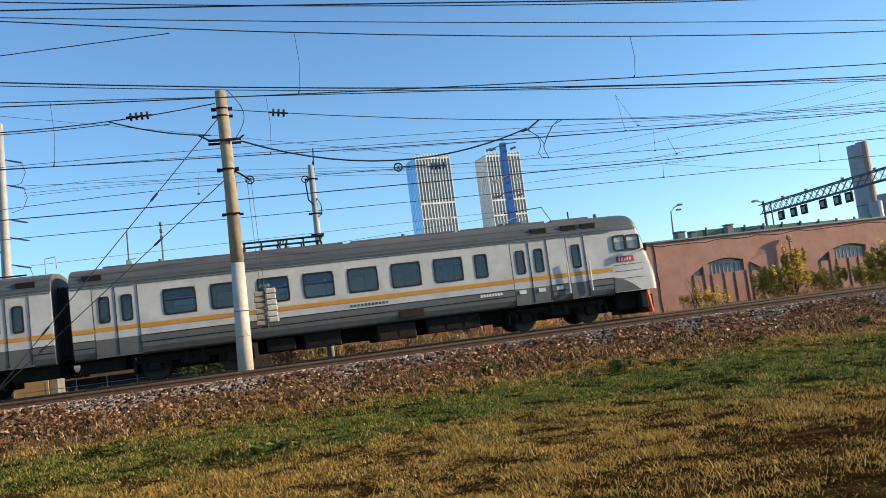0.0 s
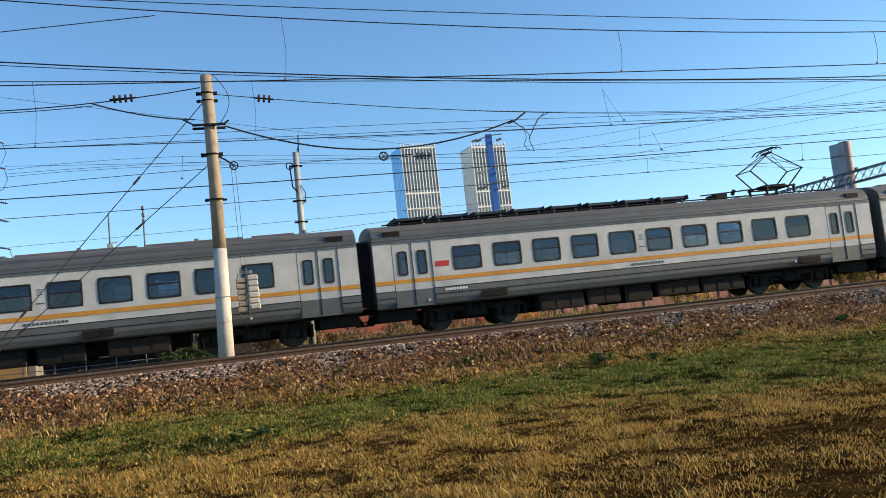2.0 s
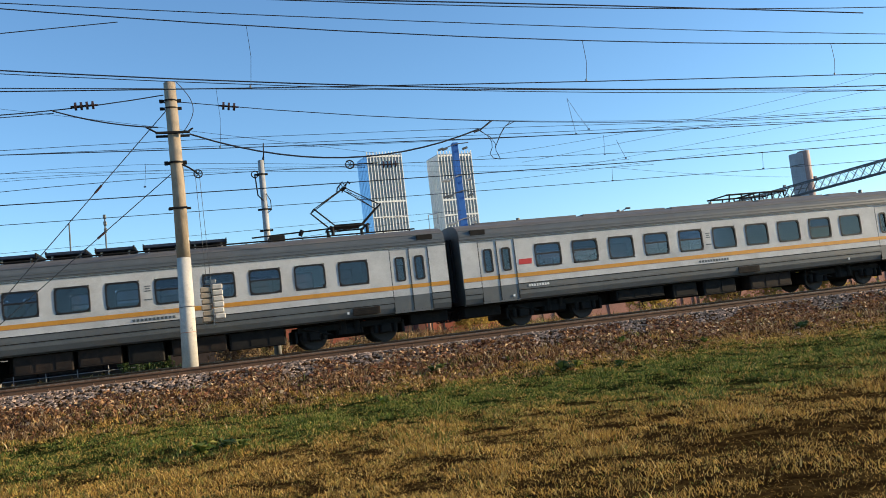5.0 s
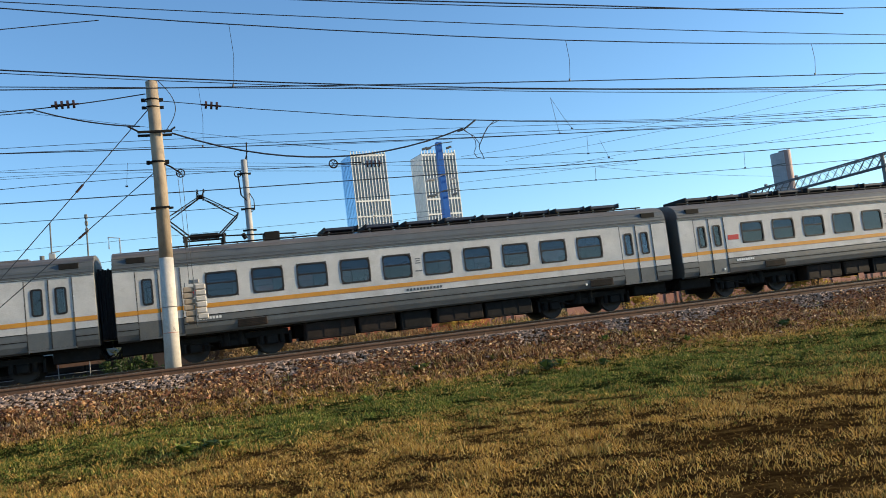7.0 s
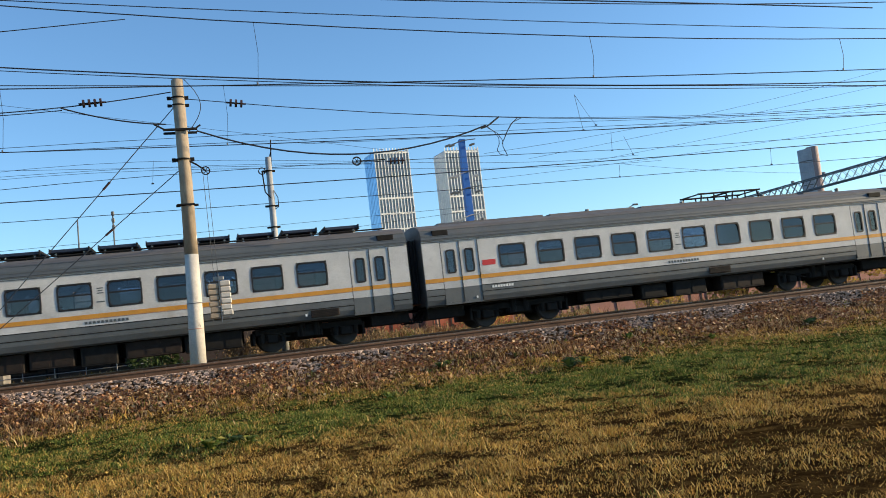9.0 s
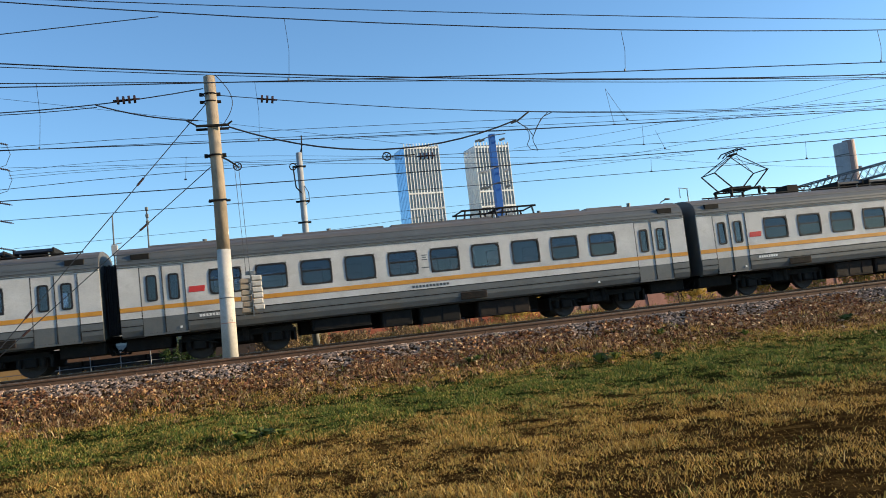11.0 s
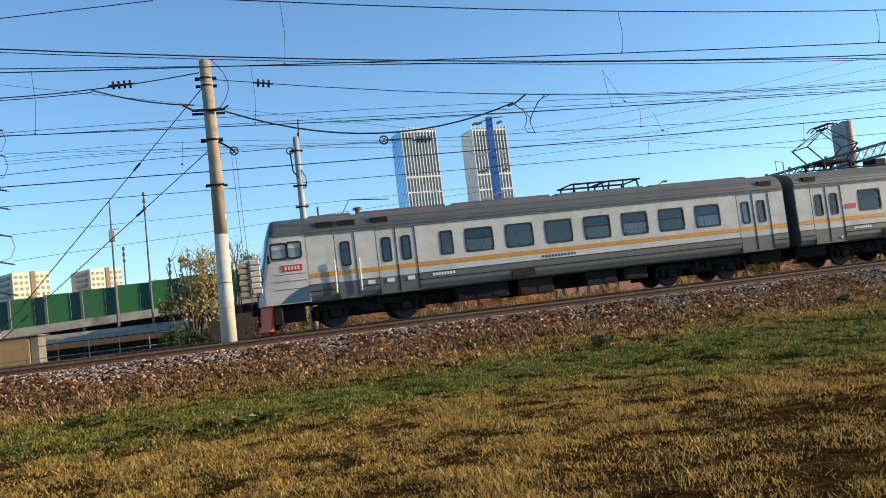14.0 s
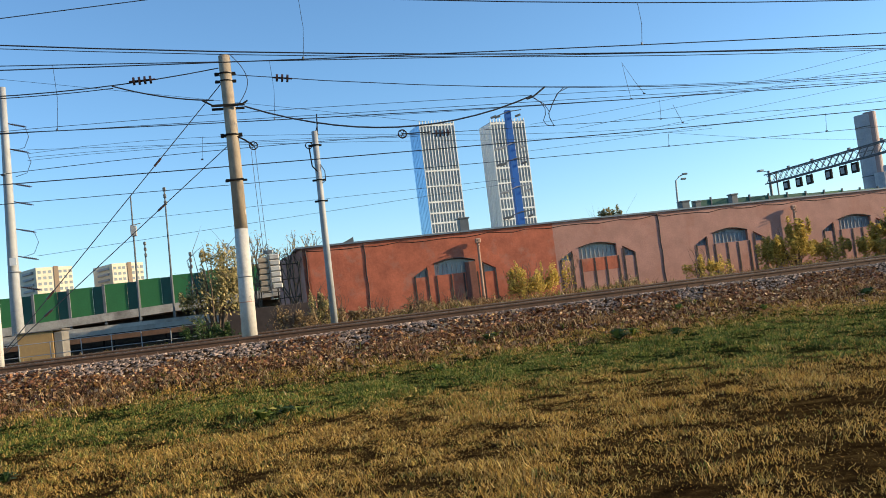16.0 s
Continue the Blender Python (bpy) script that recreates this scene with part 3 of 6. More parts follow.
def build_weights():
    w = thing("counterweight_stack", "hanging stack of pale concrete tensioning weights in two columns", "counterweight", (1.14, 28.38, 0))
    rng = random.Random(8)
    me = None
    for col, x in enumerate((-0.18, 0.18)):
        for k in range(6):
            bm = bmesh.new()
            z = 1.40 + 0.19 * k - 0.07 * (1 - col)
            q = x + rng.uniform(-0.02, 0.02)
            box(bm, q - 0.165, q + 0.165, -0.16, 0.16, z, z + 0.172, 0.03)
            # the left column's shade is put in with the darker concrete colour
            part("weight", bm, M["pole_white"] if col else M["pole_concrete"], w)
    bm = bmesh.new()
    box(bm, -0.012, 0.012, -0.18, 0.18, 1.2, 2.75)
    box(bm, -0.30, -0.27, -0.02, 0.02, 1.25, 2.6)
    tube(bm, [(-0.3, 0, 1.3), (0.3, 0, 1.3)], 0.02, 6)
    box(bm, -0.16, 0.16, -0.05, 0.05, 2.56, 2.68, 0.01)
    part("hanger", bm, M["steel"], w, "steel hanger rod")
    bm = bmesh.new()
    for dx in (-0.13, 0.0):
        tube(bm, [(dx, 0, 2.65), (dx - 0.05, -0.1, 6.15)], 0.008, 5)
    part("cable", bm, M["wire"], w, "thin steel cables to the pulley")


build_weights()


def build_mast():
    m = thing("catenary_mast", "slim grey mast with wire fittings behind the railway track", "pole", (3.87, 36, -0.5))
    bm = bmesh.new()
    tube(bm, [(0, 0, -0.3), (0.02, 0, 4.5), (0.06, 0, 8.65)], 0.155, 14, 0.125)
    part("shaft", bm, M["mast"], m, "", True)
    bm = bmesh.new()
    tube(bm, [(0.16, 0, 8.2), (0.24, 0, 9.4)], 0.025, 6)
    tube(bm, [(-0.1, 0, 8.0), (0.24, 0, 9.0)], 0.02, 6)
    part("finial", bm, M["black"], m, "pointed top bracket")
    for z in (8.05, 6.55, 5.65):
        bm = bmesh.new()
        ring(bm, (0.03, 0, z), 0.15, 0.03, "z", 14)
        box(bm, -0.25, 0.3, -0.05, 0.05, z - 0.04, z + 0.04, 0.01)
        if z > 8:
            ring(bm, (-0.25, -0.1, z), 0.14, 0.025)
            tube(bm, [(-0.25, -0.1, z), (-0.2, -0.1, z - 0.9), (0.05, -0.1, z - 1.2)], 0.03, 5)
        part("bracket", bm, M["black"], m, "steel bracket")
    bm = bmesh.new()
    tube(bm, [(0.15, -0.1, 7.2), (0.3, -0.1, 6.9), (0.3, -0.1, 6.5), (0.15, -0.1, 6.4)], 0.02, 5)
    part("cable_loop", bm, M["wire"], m)


build_mast()


def build_big_pole():
    p = thing("power_line_mast", "tall tapered grey steel power line mast with insulator arms", "pole", (-13.6, 60, -0.7))
    bm = bmesh.new()
    tube(bm, [(-0.2, 0, -0.3), (-0.2, 0, 5), (0, 0, 13), (0.15, 0, 18.4)], 0.42, 18, 0.2)
    part("shaft", bm, M["mast"], p, "", True)
    for z in (6.2, 12.6):
        bm = bmesh.new()
        ring(bm, (-0.1, 0, z), 0.42 - 0.013 * z, 0.06, "z", 18)
        part("flange", bm, M["mast"], p, "bolted flange")
    for z in (16.0, 14.3, 12.0, 10.8, 9.0, 7.2, 5.2):
        bm = bmesh.new()
        tube(bm, [(0.2, 0, z), (0.55, 0, z - 0.1)], 0.04, 6)
        for k in range(7):
            tube(bm, [(0.55 + 0.11 * k, 0, z - 0.1 - 0.03 * k), (0.6 + 0.11 * k, 0, z - 0.11 - 0.03 * k)], 0.07, 8)
        tube(bm, [(0.5, 0, z - 0.1), (1.4, 0, z - 0.33)], 0.03, 6)
        part("insulator", bm, M["insulator"], p, "dark strain insulator")
    bm = bmesh.new()
    for z in (16.0, 14.3, 9.0):
        bm = bmesh.new()
        tube(bm, [(1.3, -0.1, z - 0.3), (1.5, -0.1, z - 1.0), (1.2, -0.1, z - 1.7), (0.5, -0.1, z - 1.9)], 0.02, 5)
        part("jumper_loop", bm, M["wire"], p)
    bm = bmesh.new()
    box(bm, -0.25, 0.15, -0.47, -0.42, 6.6, 7.1)
    part("notice_plate", bm, M["white"], p, "small pale notice plate")


build_big_pole()


def small_post():
    bm = bmesh.new()
    tube(bm, [(-7.02, 28, -0.7), (-6.98, 28, 2.3)], 0.11, 12, 0.10)
    solo("concrete_post", bm, M["pole_white"], "short pale concrete post beside the track", "post", smooth=True)


small_post()


# ------------------------------------------------------------------ brick building
WALL_Y = 50.0
TOP = 4.32


def arch_holes(cx):
    """Openings of one carriage-arch motif: middle opening and two side lights, (x, z) outlines."""
    mid = [(cx - 1.3, 1.88), (cx - 1.3, 2.56)] + [(cx - 1.3 + 2.6 * k / 10, 2.56 + 0.22 * math.sin(math.pi * k / 10)) for k in range(1, 10)] + [(cx + 1.3, 2.56), (cx + 1.3, 1.88)]
    left = [(cx - 2.6, 1.86), (cx - 2.6, 1.98), (cx - 1.72, 2.46), (cx - 1.72, 1.86)]
    right = [(cx + 1.72, 1.78), (cx + 1.72, 2.44), (cx + 2.56, 1.96), (cx + 2.56, 1.78)]
    return mid, left, right


def build_building():
    b = thing("brick_building", "long low painted red brick workshop with arched openings and flat roof", "building", (0, WALL_Y, 0))
    bays = [(3.95, 19.55, "brick"), (19.55, 27.2, "brick_pink"), (27.2, 36.6, "brick_pink"), (36.6, 46.5, "brick_pink"), (46.5, 60.0, "brick_pink")]
    ARCH = {0: 13.0, 1: 22.4, 2: 31.9, 3: 41.6, 4: 51.5}
    for i, (x0, x1, m) in enumerate(bays):
        bm = bmesh.new()
        outline = [(x0, -0.9), (x1, -0.9), (x1, TOP), (x0, TOP)]
        if i not in ARCH:
            plate(bm, outline, 0, 0.4)
        else:
            cx = ARCH[i]
            # a bay of brickwork round the openings, column by column
            holes = arch_holes(cx)
            cuts = sorted({x0, x1} | {p[0] for h in holes for p in h})
            for a, c in zip(cuts, cuts[1:]):
                mx = (a + c) / 2
                inside = None
                for h in holes:
                    xs = [p[0] for p in h]
                    if min(xs) < mx < max(xs):
                        inside = h
                if inside is None:
                    plate(bm, [(a, -0.9), (c, -0.9), (c, TOP), (a, TOP)], 0, 0.4)
                else:
                    def top_at(x):
                        up = sorted({p for p in inside if p[1] > 1.9})
                        for (xa, za), (xb, zb) in zip(up, up[1:]):
                            if xa <= x <= xb:
                                return za + (zb - za) * (x - xa) / max(1e-6, xb - xa)
                        return up[-1][1]
                    lo = min(p[1] for p in inside)
                    plate(bm, [(a, -0.9), (c, -0.9), (c, lo), (a, lo)], 0, 0.4)
                    plate(bm, [(a, top_at(a)), (c, top_at(c)), (c, TOP), (a, TOP)], 0, 0.4)
        bmesh.ops.remove_doubles(bm, verts=bm.verts, dist=0.001)
        wall = part("wall", bm, M[m], b, "weathered red painted brick bay" if m == "brick" else "faded pink rendered bay")
        if i in ARCH:
            cx = ARCH[i]
            for h in arch_holes(cx):
                bm = bmesh.new()
                plate(bm, h, 0.22, 0.3)
                pane = part("window", bm, M["tower_glass"], b, "dark dusty arched window")
                xs = [p[0] for p in h]
                bm = bmesh.new()
                n = 9 if max(xs) - min(xs) > 2 else 2
                for k in range(1, n):
                    x = min(xs) + (max(xs) - min(xs)) * k / n
                    box(bm, x - 0.02, x + 0.02, 0.18, 0.215, 1.88, 2.5 if n > 2 else 2.15)
                part("glazing_bars", bm, M["mast"], pane, "thin pale glazing bars")
            # posts of the projecting timber frame
            for dx in (-2.55, -1.76, -1.22, -0.3, 0.5, 1.36, 1.76, 2.52):
                bm = bmesh.new()
                box(bm, cx + dx - 0.045, cx + dx + 0.045, -0.03, -0.002, -0.6, 1.86 if abs(dx) < 1.5 else (2.3 if abs(dx) < 2 else 1.95))
                part("post", bm, M["brick_dark"], b, "dark timber post")
            bm = bmesh.new()
            up = [p for p in arch_holes(cx)[0] if p[1] >= 2.56]
            for (xa, za), (xb, zb) in zip(up, up[1:]):
                tube(bm, [(xa, -0.01, za + 0.03), (xb, -0.01, zb + 0.03)], 0.04, 5)
            part("arch_trim", bm, M["brick_dark"], b, "dark arched trim")
    for x in (4.15, 7.6, 26.85, 46.5):
        bm = bmesh.new()
        tube(bm, [(x + 0.03 * math.sin(2.1 * k), -0.012, -0.7 + (TOP + 0.6) * k / 8) for k in range(9)], 0.03, 8)
        part("downpipe", bm, M["brick_dark"], b, "dark rusty downpipe")
    bm = bmesh.new()
    plate(bm, [(3.6, TOP), (60.2, TOP), (60.2, TOP + 0.10), (3.6, TOP + 0.10)], -0.12, 14.0)
    part("roof", bm, M["roof_sheet"], b, "flat blue-grey sheet metal roof edge")
    bm = bmesh.new()
    rng = random.Random(41)
    tube(bm, [(4.2 + 0.8 * k, -0.006, TOP - 0.14 - 0.10 * abs(math.sin(k * 0.9)) - rng.uniform(0, 0.10)) for k in range(68)], 0.02, 5)
    part("wall_cable", bm, M["black"], b, "sagging dark cable under the roof edge")
    # brick infill under the second arched window, boarded door under the first
    bm = bmesh.new()
    box(bm, 22.4 - 1.16, 22.4 + 1.30, -0.012, -0.002, 1.05, 1.84)
    part("infill_panel", bm, M["brick"], b, "orange-red brick infill under the arched window")
    bm = bmesh.new()
    box(bm, 13.0 + 0.62, 13.0 + 1.30, -0.05, -0.004, -0.6, 2.5, 0.01)
    part("boarded_panel", bm, M["boards"], b, "dark red-brown boarded panel beside the arch")
    bm = bmesh.new()
    vs = [bm.verts.new(p) for p in ((3.95, 0.0, -0.9), (3.95, 0.0, TOP), (2.9, 9.0, TOP), (2.9, 9.0, -0.9), (4.3, 0.0, -0.9), (4.3, 0.0, TOP), (3.3, 9.0, TOP), (3.3, 9.0, -0.9))]
    for f in ((0, 1, 2, 3), (7, 6, 5, 4), (0, 4, 5, 1), (3, 2, 6, 7), (1, 5, 6, 2), (0, 3, 7, 4)):
        bm.faces.new([vs[k] for k in f])
    part("side_wall", bm, M["brick_pink"], b, "shaded end wall")
    for x, y, h, w in ((15.3, 5, 1.3, 0.32), (32.9, 5, 0.85, 0.22), (35.9, 5, 1.1, 0.25), (31.9, 5, 0.95, 0.3)):
        bm = bmesh.new()
        box(bm, x - w, x + w, y, y + 2 * w, TOP + 0.12, TOP + h, 0.02)
        box(bm, x - w * 1.25, x + w * 1.25, y - 0.05, y + 2 * w + 0.05, TOP + h, TOP + h + 0.1, 0.02)
        part("roof_vent", bm, M["dark_grey"], b, "dark roof vent")
    bm = bmesh.new()
    vs = [bm.verts.new(p) for p in ((6.2, 4, TOP + 0.12), (7.6, 4, TOP + 0.12), (7.6, 4, TOP + 0.75), (6.2, 6, TOP + 0.12), (7.6, 6, TOP + 0.12), (7.6, 6, TOP + 0.75))]
    for f in ((0, 1, 2), (5, 4, 3), (0, 2, 5, 3), (1, 4, 5, 2), (0, 3, 4, 1)):
        bm.faces.new([vs[k] for k in f])
    part("roof_hatch", bm, M["dark_grey"], b, "sloping dark roof hatch")


build_building()


def wall_lamp(x, y, z, h):
    p = thing("lamp_post", "old rusty pipe post with a pale box, before the brick wall", "lamp post", (x, y, z))
    bm = bmesh.new()
    tube(bm, [(0, 0, -0.3), (0.04, 0, h)], 0.095, 10, 0.085)
    part("pole", bm, M["rusty_post"], p, "rusty steel pipe with worn paint")
    bm = bmesh.new()
    box(bm, -0.12, 0.2, -0.12, 0.12, h - 0.15, h + 0.14, 0.03)
    part("lamp_head", bm, M["rusty_post"], p, "small pale box at the top")
    for k in range(3):
        bm = bmesh.new()
        tube(bm, [(0.04, -0.05, h - 0.1 - 0.12 * k), (0.02, -0.2 - 0.06 * k, h + 0.1 - 0.2 * k)], 0.03, 5)
        part("bracket", bm, M["rusty_post"], p, "short iron bracket")


wall_lamp(14.5, 49.72, -0.55, 4.25)
wall_lamp(36.7, 49.72, -0.55, 4.25)


def low_wall():
    bm = bmesh.new()
    box(bm, -0.6, 3.9, 43.8, 44.1, -0.8, 1.1, 0.02)
    solo("brick_fence", bm, M["brick_dark"], "low dark brick fence beside the workshop", "fence")
    f = thing("metal_gate", "dark open-work metal gate beside the workshop", "gate", (2.2, 46.5, -0.5))
    for k in range(5):
        bm = bmesh.new()
        tube(bm, [(0.3 * k, 0, 0), (0.3 * k, 0, 3.9 + 0.05 * (k % 2))], 0.035, 6)
        part("bar", bm, M["black"], f)
    for z in (0.6, 2.0, 3.0, 3.8):
        bm = bmesh.new()
        tube(bm, [(0, 0, z), (1.2, 0, z)], 0.03, 6)
        part("rail", bm, M["black"], f)


low_wall()


# ------------------------------------------------------------------ elevated road with noise barrier
def build_barrier():
    y = 70.0
    b = thing("noise_barrier", "green ribbed noise barrier on the parapet of an elevated road", "barrier", (0, y, 0))
    x, k = -30.0, 0
    while x < 8:
        z = 4.46 + 0.035 * (x + 16.5)
        for j, (w, m) in enumerate(((1.62, "green_panel"), (0.75, "green_dark"))):
            bm = bmesh.new()
            box(bm, x, x + w, 0.12 * j, 0.12 * j + 0.1, z - 2.2, z, 0.01)
            part("panel", bm, M[m], b, "green panel" if j == 0 else "dark green panel")
            x += w
        bm = bmesh.new()
        box(bm, x - 0.02, x + 0.17, -0.2, 0.1, z - 3.0, z + 0.12, 0.01)
        part("post", bm, M["gantry_steel"], b, "dark grey steel post")
        x += 0.16
    v = thing("elevated_road", "stained concrete edge of an elevated road on piers", "road", (0, y, 0))
    bm = bmesh.new()
    vs = []
    for x0, x1 in ((-34, -8), (-8, 9)):
        z0, z1 = (2.25 + 0.035 * (x + 16.5) for x in (x0, x1))
        c = [bm.verts.new(p) for p in ((x0, -0.3, z0 - 0.62), (x1, -0.3, z1 - 0.62), (x1, -0.3, z1), (x0, -0.3, z0), (x0, 9, z0 - 0.62), (x1, 9, z1 - 0.62), (x1, 9, z1), (x0, 9, z0))]
        for f in ((0, 1, 2, 3), (5, 4, 7, 6), (3, 2, 6, 7), (1, 0, 4, 5), (0, 3, 7, 4), (1, 5, 6, 2)):
            bm.faces.new([c[i] for i in f])
    part("deck_edge", bm, M["stained_concrete"], v, "stained concrete edge beam")
    # dark grey wall added to give the shade beneath the deck
    bm = bmesh.new()
    box(bm, -34, 9, 4.5, 5.0, -1.3, 2.2)
    part("under_road_shade", bm, M["dark_grey"], v, "dark wall added for the shade beneath the road")
    for x in (-30, -24, -18.0, -12.5, -7, -1.5):
        bm = bmesh.new()
        tube(bm, [(x, 3, -1.2), (x, 3, 1.6)], 0.5, 12)
        part("pier", bm, M["concrete"], v)


build_barrier()


def build_siding():
    """Walkway, rails and shed in the low ground between the tracks and the elevated road."""
    for y, z, lab in ((52, 0.55, "low dark steel walkway rail in the yard"), (56, 0.95, "long grey pipe run on posts in the yard"), (60, 1.25, "grey steel beam along the yard edge")):
        t = thing("pipe_run", lab, "pipes", (0, y, 0), "yard pipes")
        bm = bmesh.new()
        prism(bm, [(-0.5, z - 0.16), (0.5, z - 0.16), (0.5, z + 0.12), (-0.5, z + 0.12)], -30, 2)
        part("beam", bm, M["concrete"] if y == 56 else (M["stained_concrete"] if y > 56 else M["rail_rust"]), t)
        bm = bmesh.new()
        tube(bm, [(-30, 0, z - 0.5), (2, 0, z - 0.45)], 0.06, 6)
        part("pipe", bm, M["black"], t)
        for k in range(9):
            bm = bmesh.new()
            box(bm, -28 + 3.4 * k, -27.9 + 3.4 * k, -0.06, 0.06, -1.2, z)
            part("support", bm, M["black"], t)
    bm = bmesh.new()
    box(bm, -30, 0.8, 57, 66, -1.2, 0.5)
    # the platform's shade is put in with the dark timber colour
    solo("yard_platform", bm, M["timber"], "low concrete platform in the yard, darkened for shade", "platform")
    s = thing("storage_shed", "small beige sheet-metal storage shed beside the track", "shed", (-9.75, 42, -0.5))
    bm = bmesh.new()
    box(bm, 0, 1.5, 0, 1.8, -0.2, 1.62, 0.02)
    part("body", bm, M["beige"], s)
    bm = bmesh.new()
    box(bm, 1.53, 1.88, 0.05, 1.7, -0.2, 1.56, 0.02)
    part("annex", bm, M["shed_grey"], s, "grey side panel")
    bm = bmesh.new()
    box(bm, -0.08, 1.93, -0.08, 1.9, 1.62, 1.68, 0.02)
    part("roof", bm, M["shed_grey"], s)
    f = thing("guard_rail", "thin grey pipe railing beside the track", "railing", (-10.5, 40, -0.5))
    for k in range(9):
        bm = bmesh.new()
        tube(bm, [(1.25 * k, 0, -0.2), (1.25 * k, 0, 1.15)], 0.022, 6)
        part("post", bm, M["mast"], f)
    for z in (0.6, 1.12):
        bm = bmesh.new()
        tube(bm, [(0, 0, z), (10, 0, z)], 0.018, 6)
        part("rail", bm, M["mast"], f)


build_siding()


def lamp_mast(x, y, h, label, box_at=None, head="lights"):
    p = thing("signal_mast", label, "mast", (x, y, -0.7), "thin yard masts")
    bm = bmesh.new()
    tube(bm, [(-0.2, 0, 0), (0, 0, h)], 0.09, 8, 0.05)
    part("pole", bm, M["dark_grey"], p)
    if head == "lights":
        for k in range(3):
            bm = bmesh.new()
            box(bm, -0.11, 0.11, -0.11, 0.11, h - 0.25 - 0.5 * k, h + 0.05 - 0.5 * k, 0.04)
            part("light_head", bm, M["dark_grey"], p, "small dark signal light")
    else:
        bm = bmesh.new()
        box(bm, -0.22, 0.2, -0.2, 0.2, h * 0.74, h * 0.74 + 0.75, 0.03)
        tube(bm, [(-0.2, 0, h * 0.74 + 0.8), (0.5, 0, h * 0.74 + 0.9)], 0.04, 6)
        part("equipment_box", bm, M["mast"], p, "pale equipment box")


lamp_mast(-6.7, 65, 11.3, "thin yard mast with a pale equipment box", head="box")
lamp_mast(-4.32, 65, 11.7, "thin tall yard mast with stacked lights")
lamp_mast(-7.07, 76, 9.0, "short thin mast with stacked lights")
lamp_mast(-3.2, 70, 7.2, "short thin mast with stacked lights")
lamp_mast(7.35, 68, 7.2, "short thin mast with stacked lights")


# ------------------------------------------------------------------ far buildings
def tower(x, y, w, d, z1, turn, label, blue):
    t = thing("tower_block", label, "skyscraper", (x, y, -2), "twin towers")
    t.rotation_euler = (0, 0, radians(turn))
    bm = bmesh.new()
    box(bm, -w / 2, w / 2, -d / 2, d / 2, 0, z1)
    core = part("wall", bm, M["tower_glass"], t, "dark glass facade")
    bm = bmesh.new()
    n = 11
    for k in range(n + 1):
        xx = -w / 2 + w * k / n
        bm = bmesh.new()
        box(bm, xx - 0.42, xx + 0.42, -d / 2 - 0.8, -d / 2, 0, z1 + 3)
        part("facade_rib", bm, M["tower_white"], core, "white vertical rib")
    z = 6
    bm = bmesh.new()
    for k, z in enumerate([z1 - 53, z1 - 70, z1 - 87, z1 - 99, z1 - 110, z1 - 121, z1 - 132]):
        if z > 0:
            bm = bmesh.new()
            box(bm, -w / 2, w / 2, -d / 2 - 0.9, -d / 2, z, z + 1.7)
            part("floor_band", bm, M["tower_white"], core, "white floor band")
    bm = bmesh.new()
    box(bm, -w / 2, w / 2, -d / 2 - 0.6, -d / 2, z1 - 3, z1 - 1)
    part("floor_band", bm, M["tower_white"], core, "white floor band")
    bm = bmesh.new()
    n = 7
    for k in range(n):
        yy = -d / 2 + d * (k + 0.5) / n
        box(bm, -w / 2 - 0.5, -w / 2, yy - d / n * 0.42, yy + d / n * 0.42, 0, z1 - 1)
    part("side_glazing", bm, M["tower_blue"] if blue else M["tower_white"], core, "side glazing, pale blue for the reflected sky" if blue else "white side strips")
    bm = bmesh.new()
    box(bm, w / 2, w / 2 + 0.5, -d / 2, d / 2, 0, z1 + 2)
    part("side_wall", bm, M["tower_white"], core)


tower(227.7, 905, 39.6, 34, 194, 8, "white ribbed high-rise tower with pale blue glass side", True)
tower(309, 905, 41, 32, 191, 8, "white ribbed high-rise tower behind a blue mast", False)


def apartment(x, y, w, d, z1, turn):
    t = thing("apartment_block", "cream panel apartment block with brown loggias, far off", "apartment block", (x, y, -2), "far apartment blocks")
    t.rotation_euler = (0, 0, radians(turn))
    bm = bmesh.new()
    box(bm, -w / 2, w / 2, -d / 2, d / 2, 0, z1)
    wall = part("wall", bm, M["cream"], t)
    bm = bmesh.new()
    box(bm, -w * 0.02, w * 0.11, -d / 2 - 0.4, -d / 2, 0, z1 + 0.4)
    part("loggia_strip", bm, M["cream_dark"], t, "brown loggia strip")
    me = None
    for r in range(12):
        for k in range(7):
            if k == 3:
                continue
            bm = bmesh.new() if me is None else None
            if me is None:
                box(bm, -0.8, 0.8, -0.12, 0.1, -0.75, 0.75)
                me = mesh_of(bm, M["tower_glass"])
            repeat(me, "window", t, pose(-w / 2 + w * (k + 0.6) / 7, -d / 2, z1 - 2.5 - 3.1 * r))
    bm = bmesh.new()
    for r in range(13):
        box(bm, -w / 2 - 1.0, -w / 2, -d / 2 + d * 0.15, d / 2 - d * 0.3, z1 - 2.9 - 3.1 * r, z1 - 1.7 - 3.1 * r)
    part("balcony_stack", bm, M["mast"], t, "stacked balconies")


apartment(-99, 500, 19, 24, 45, 34)
apartment(-63, 510, 18, 24, 44, 34)


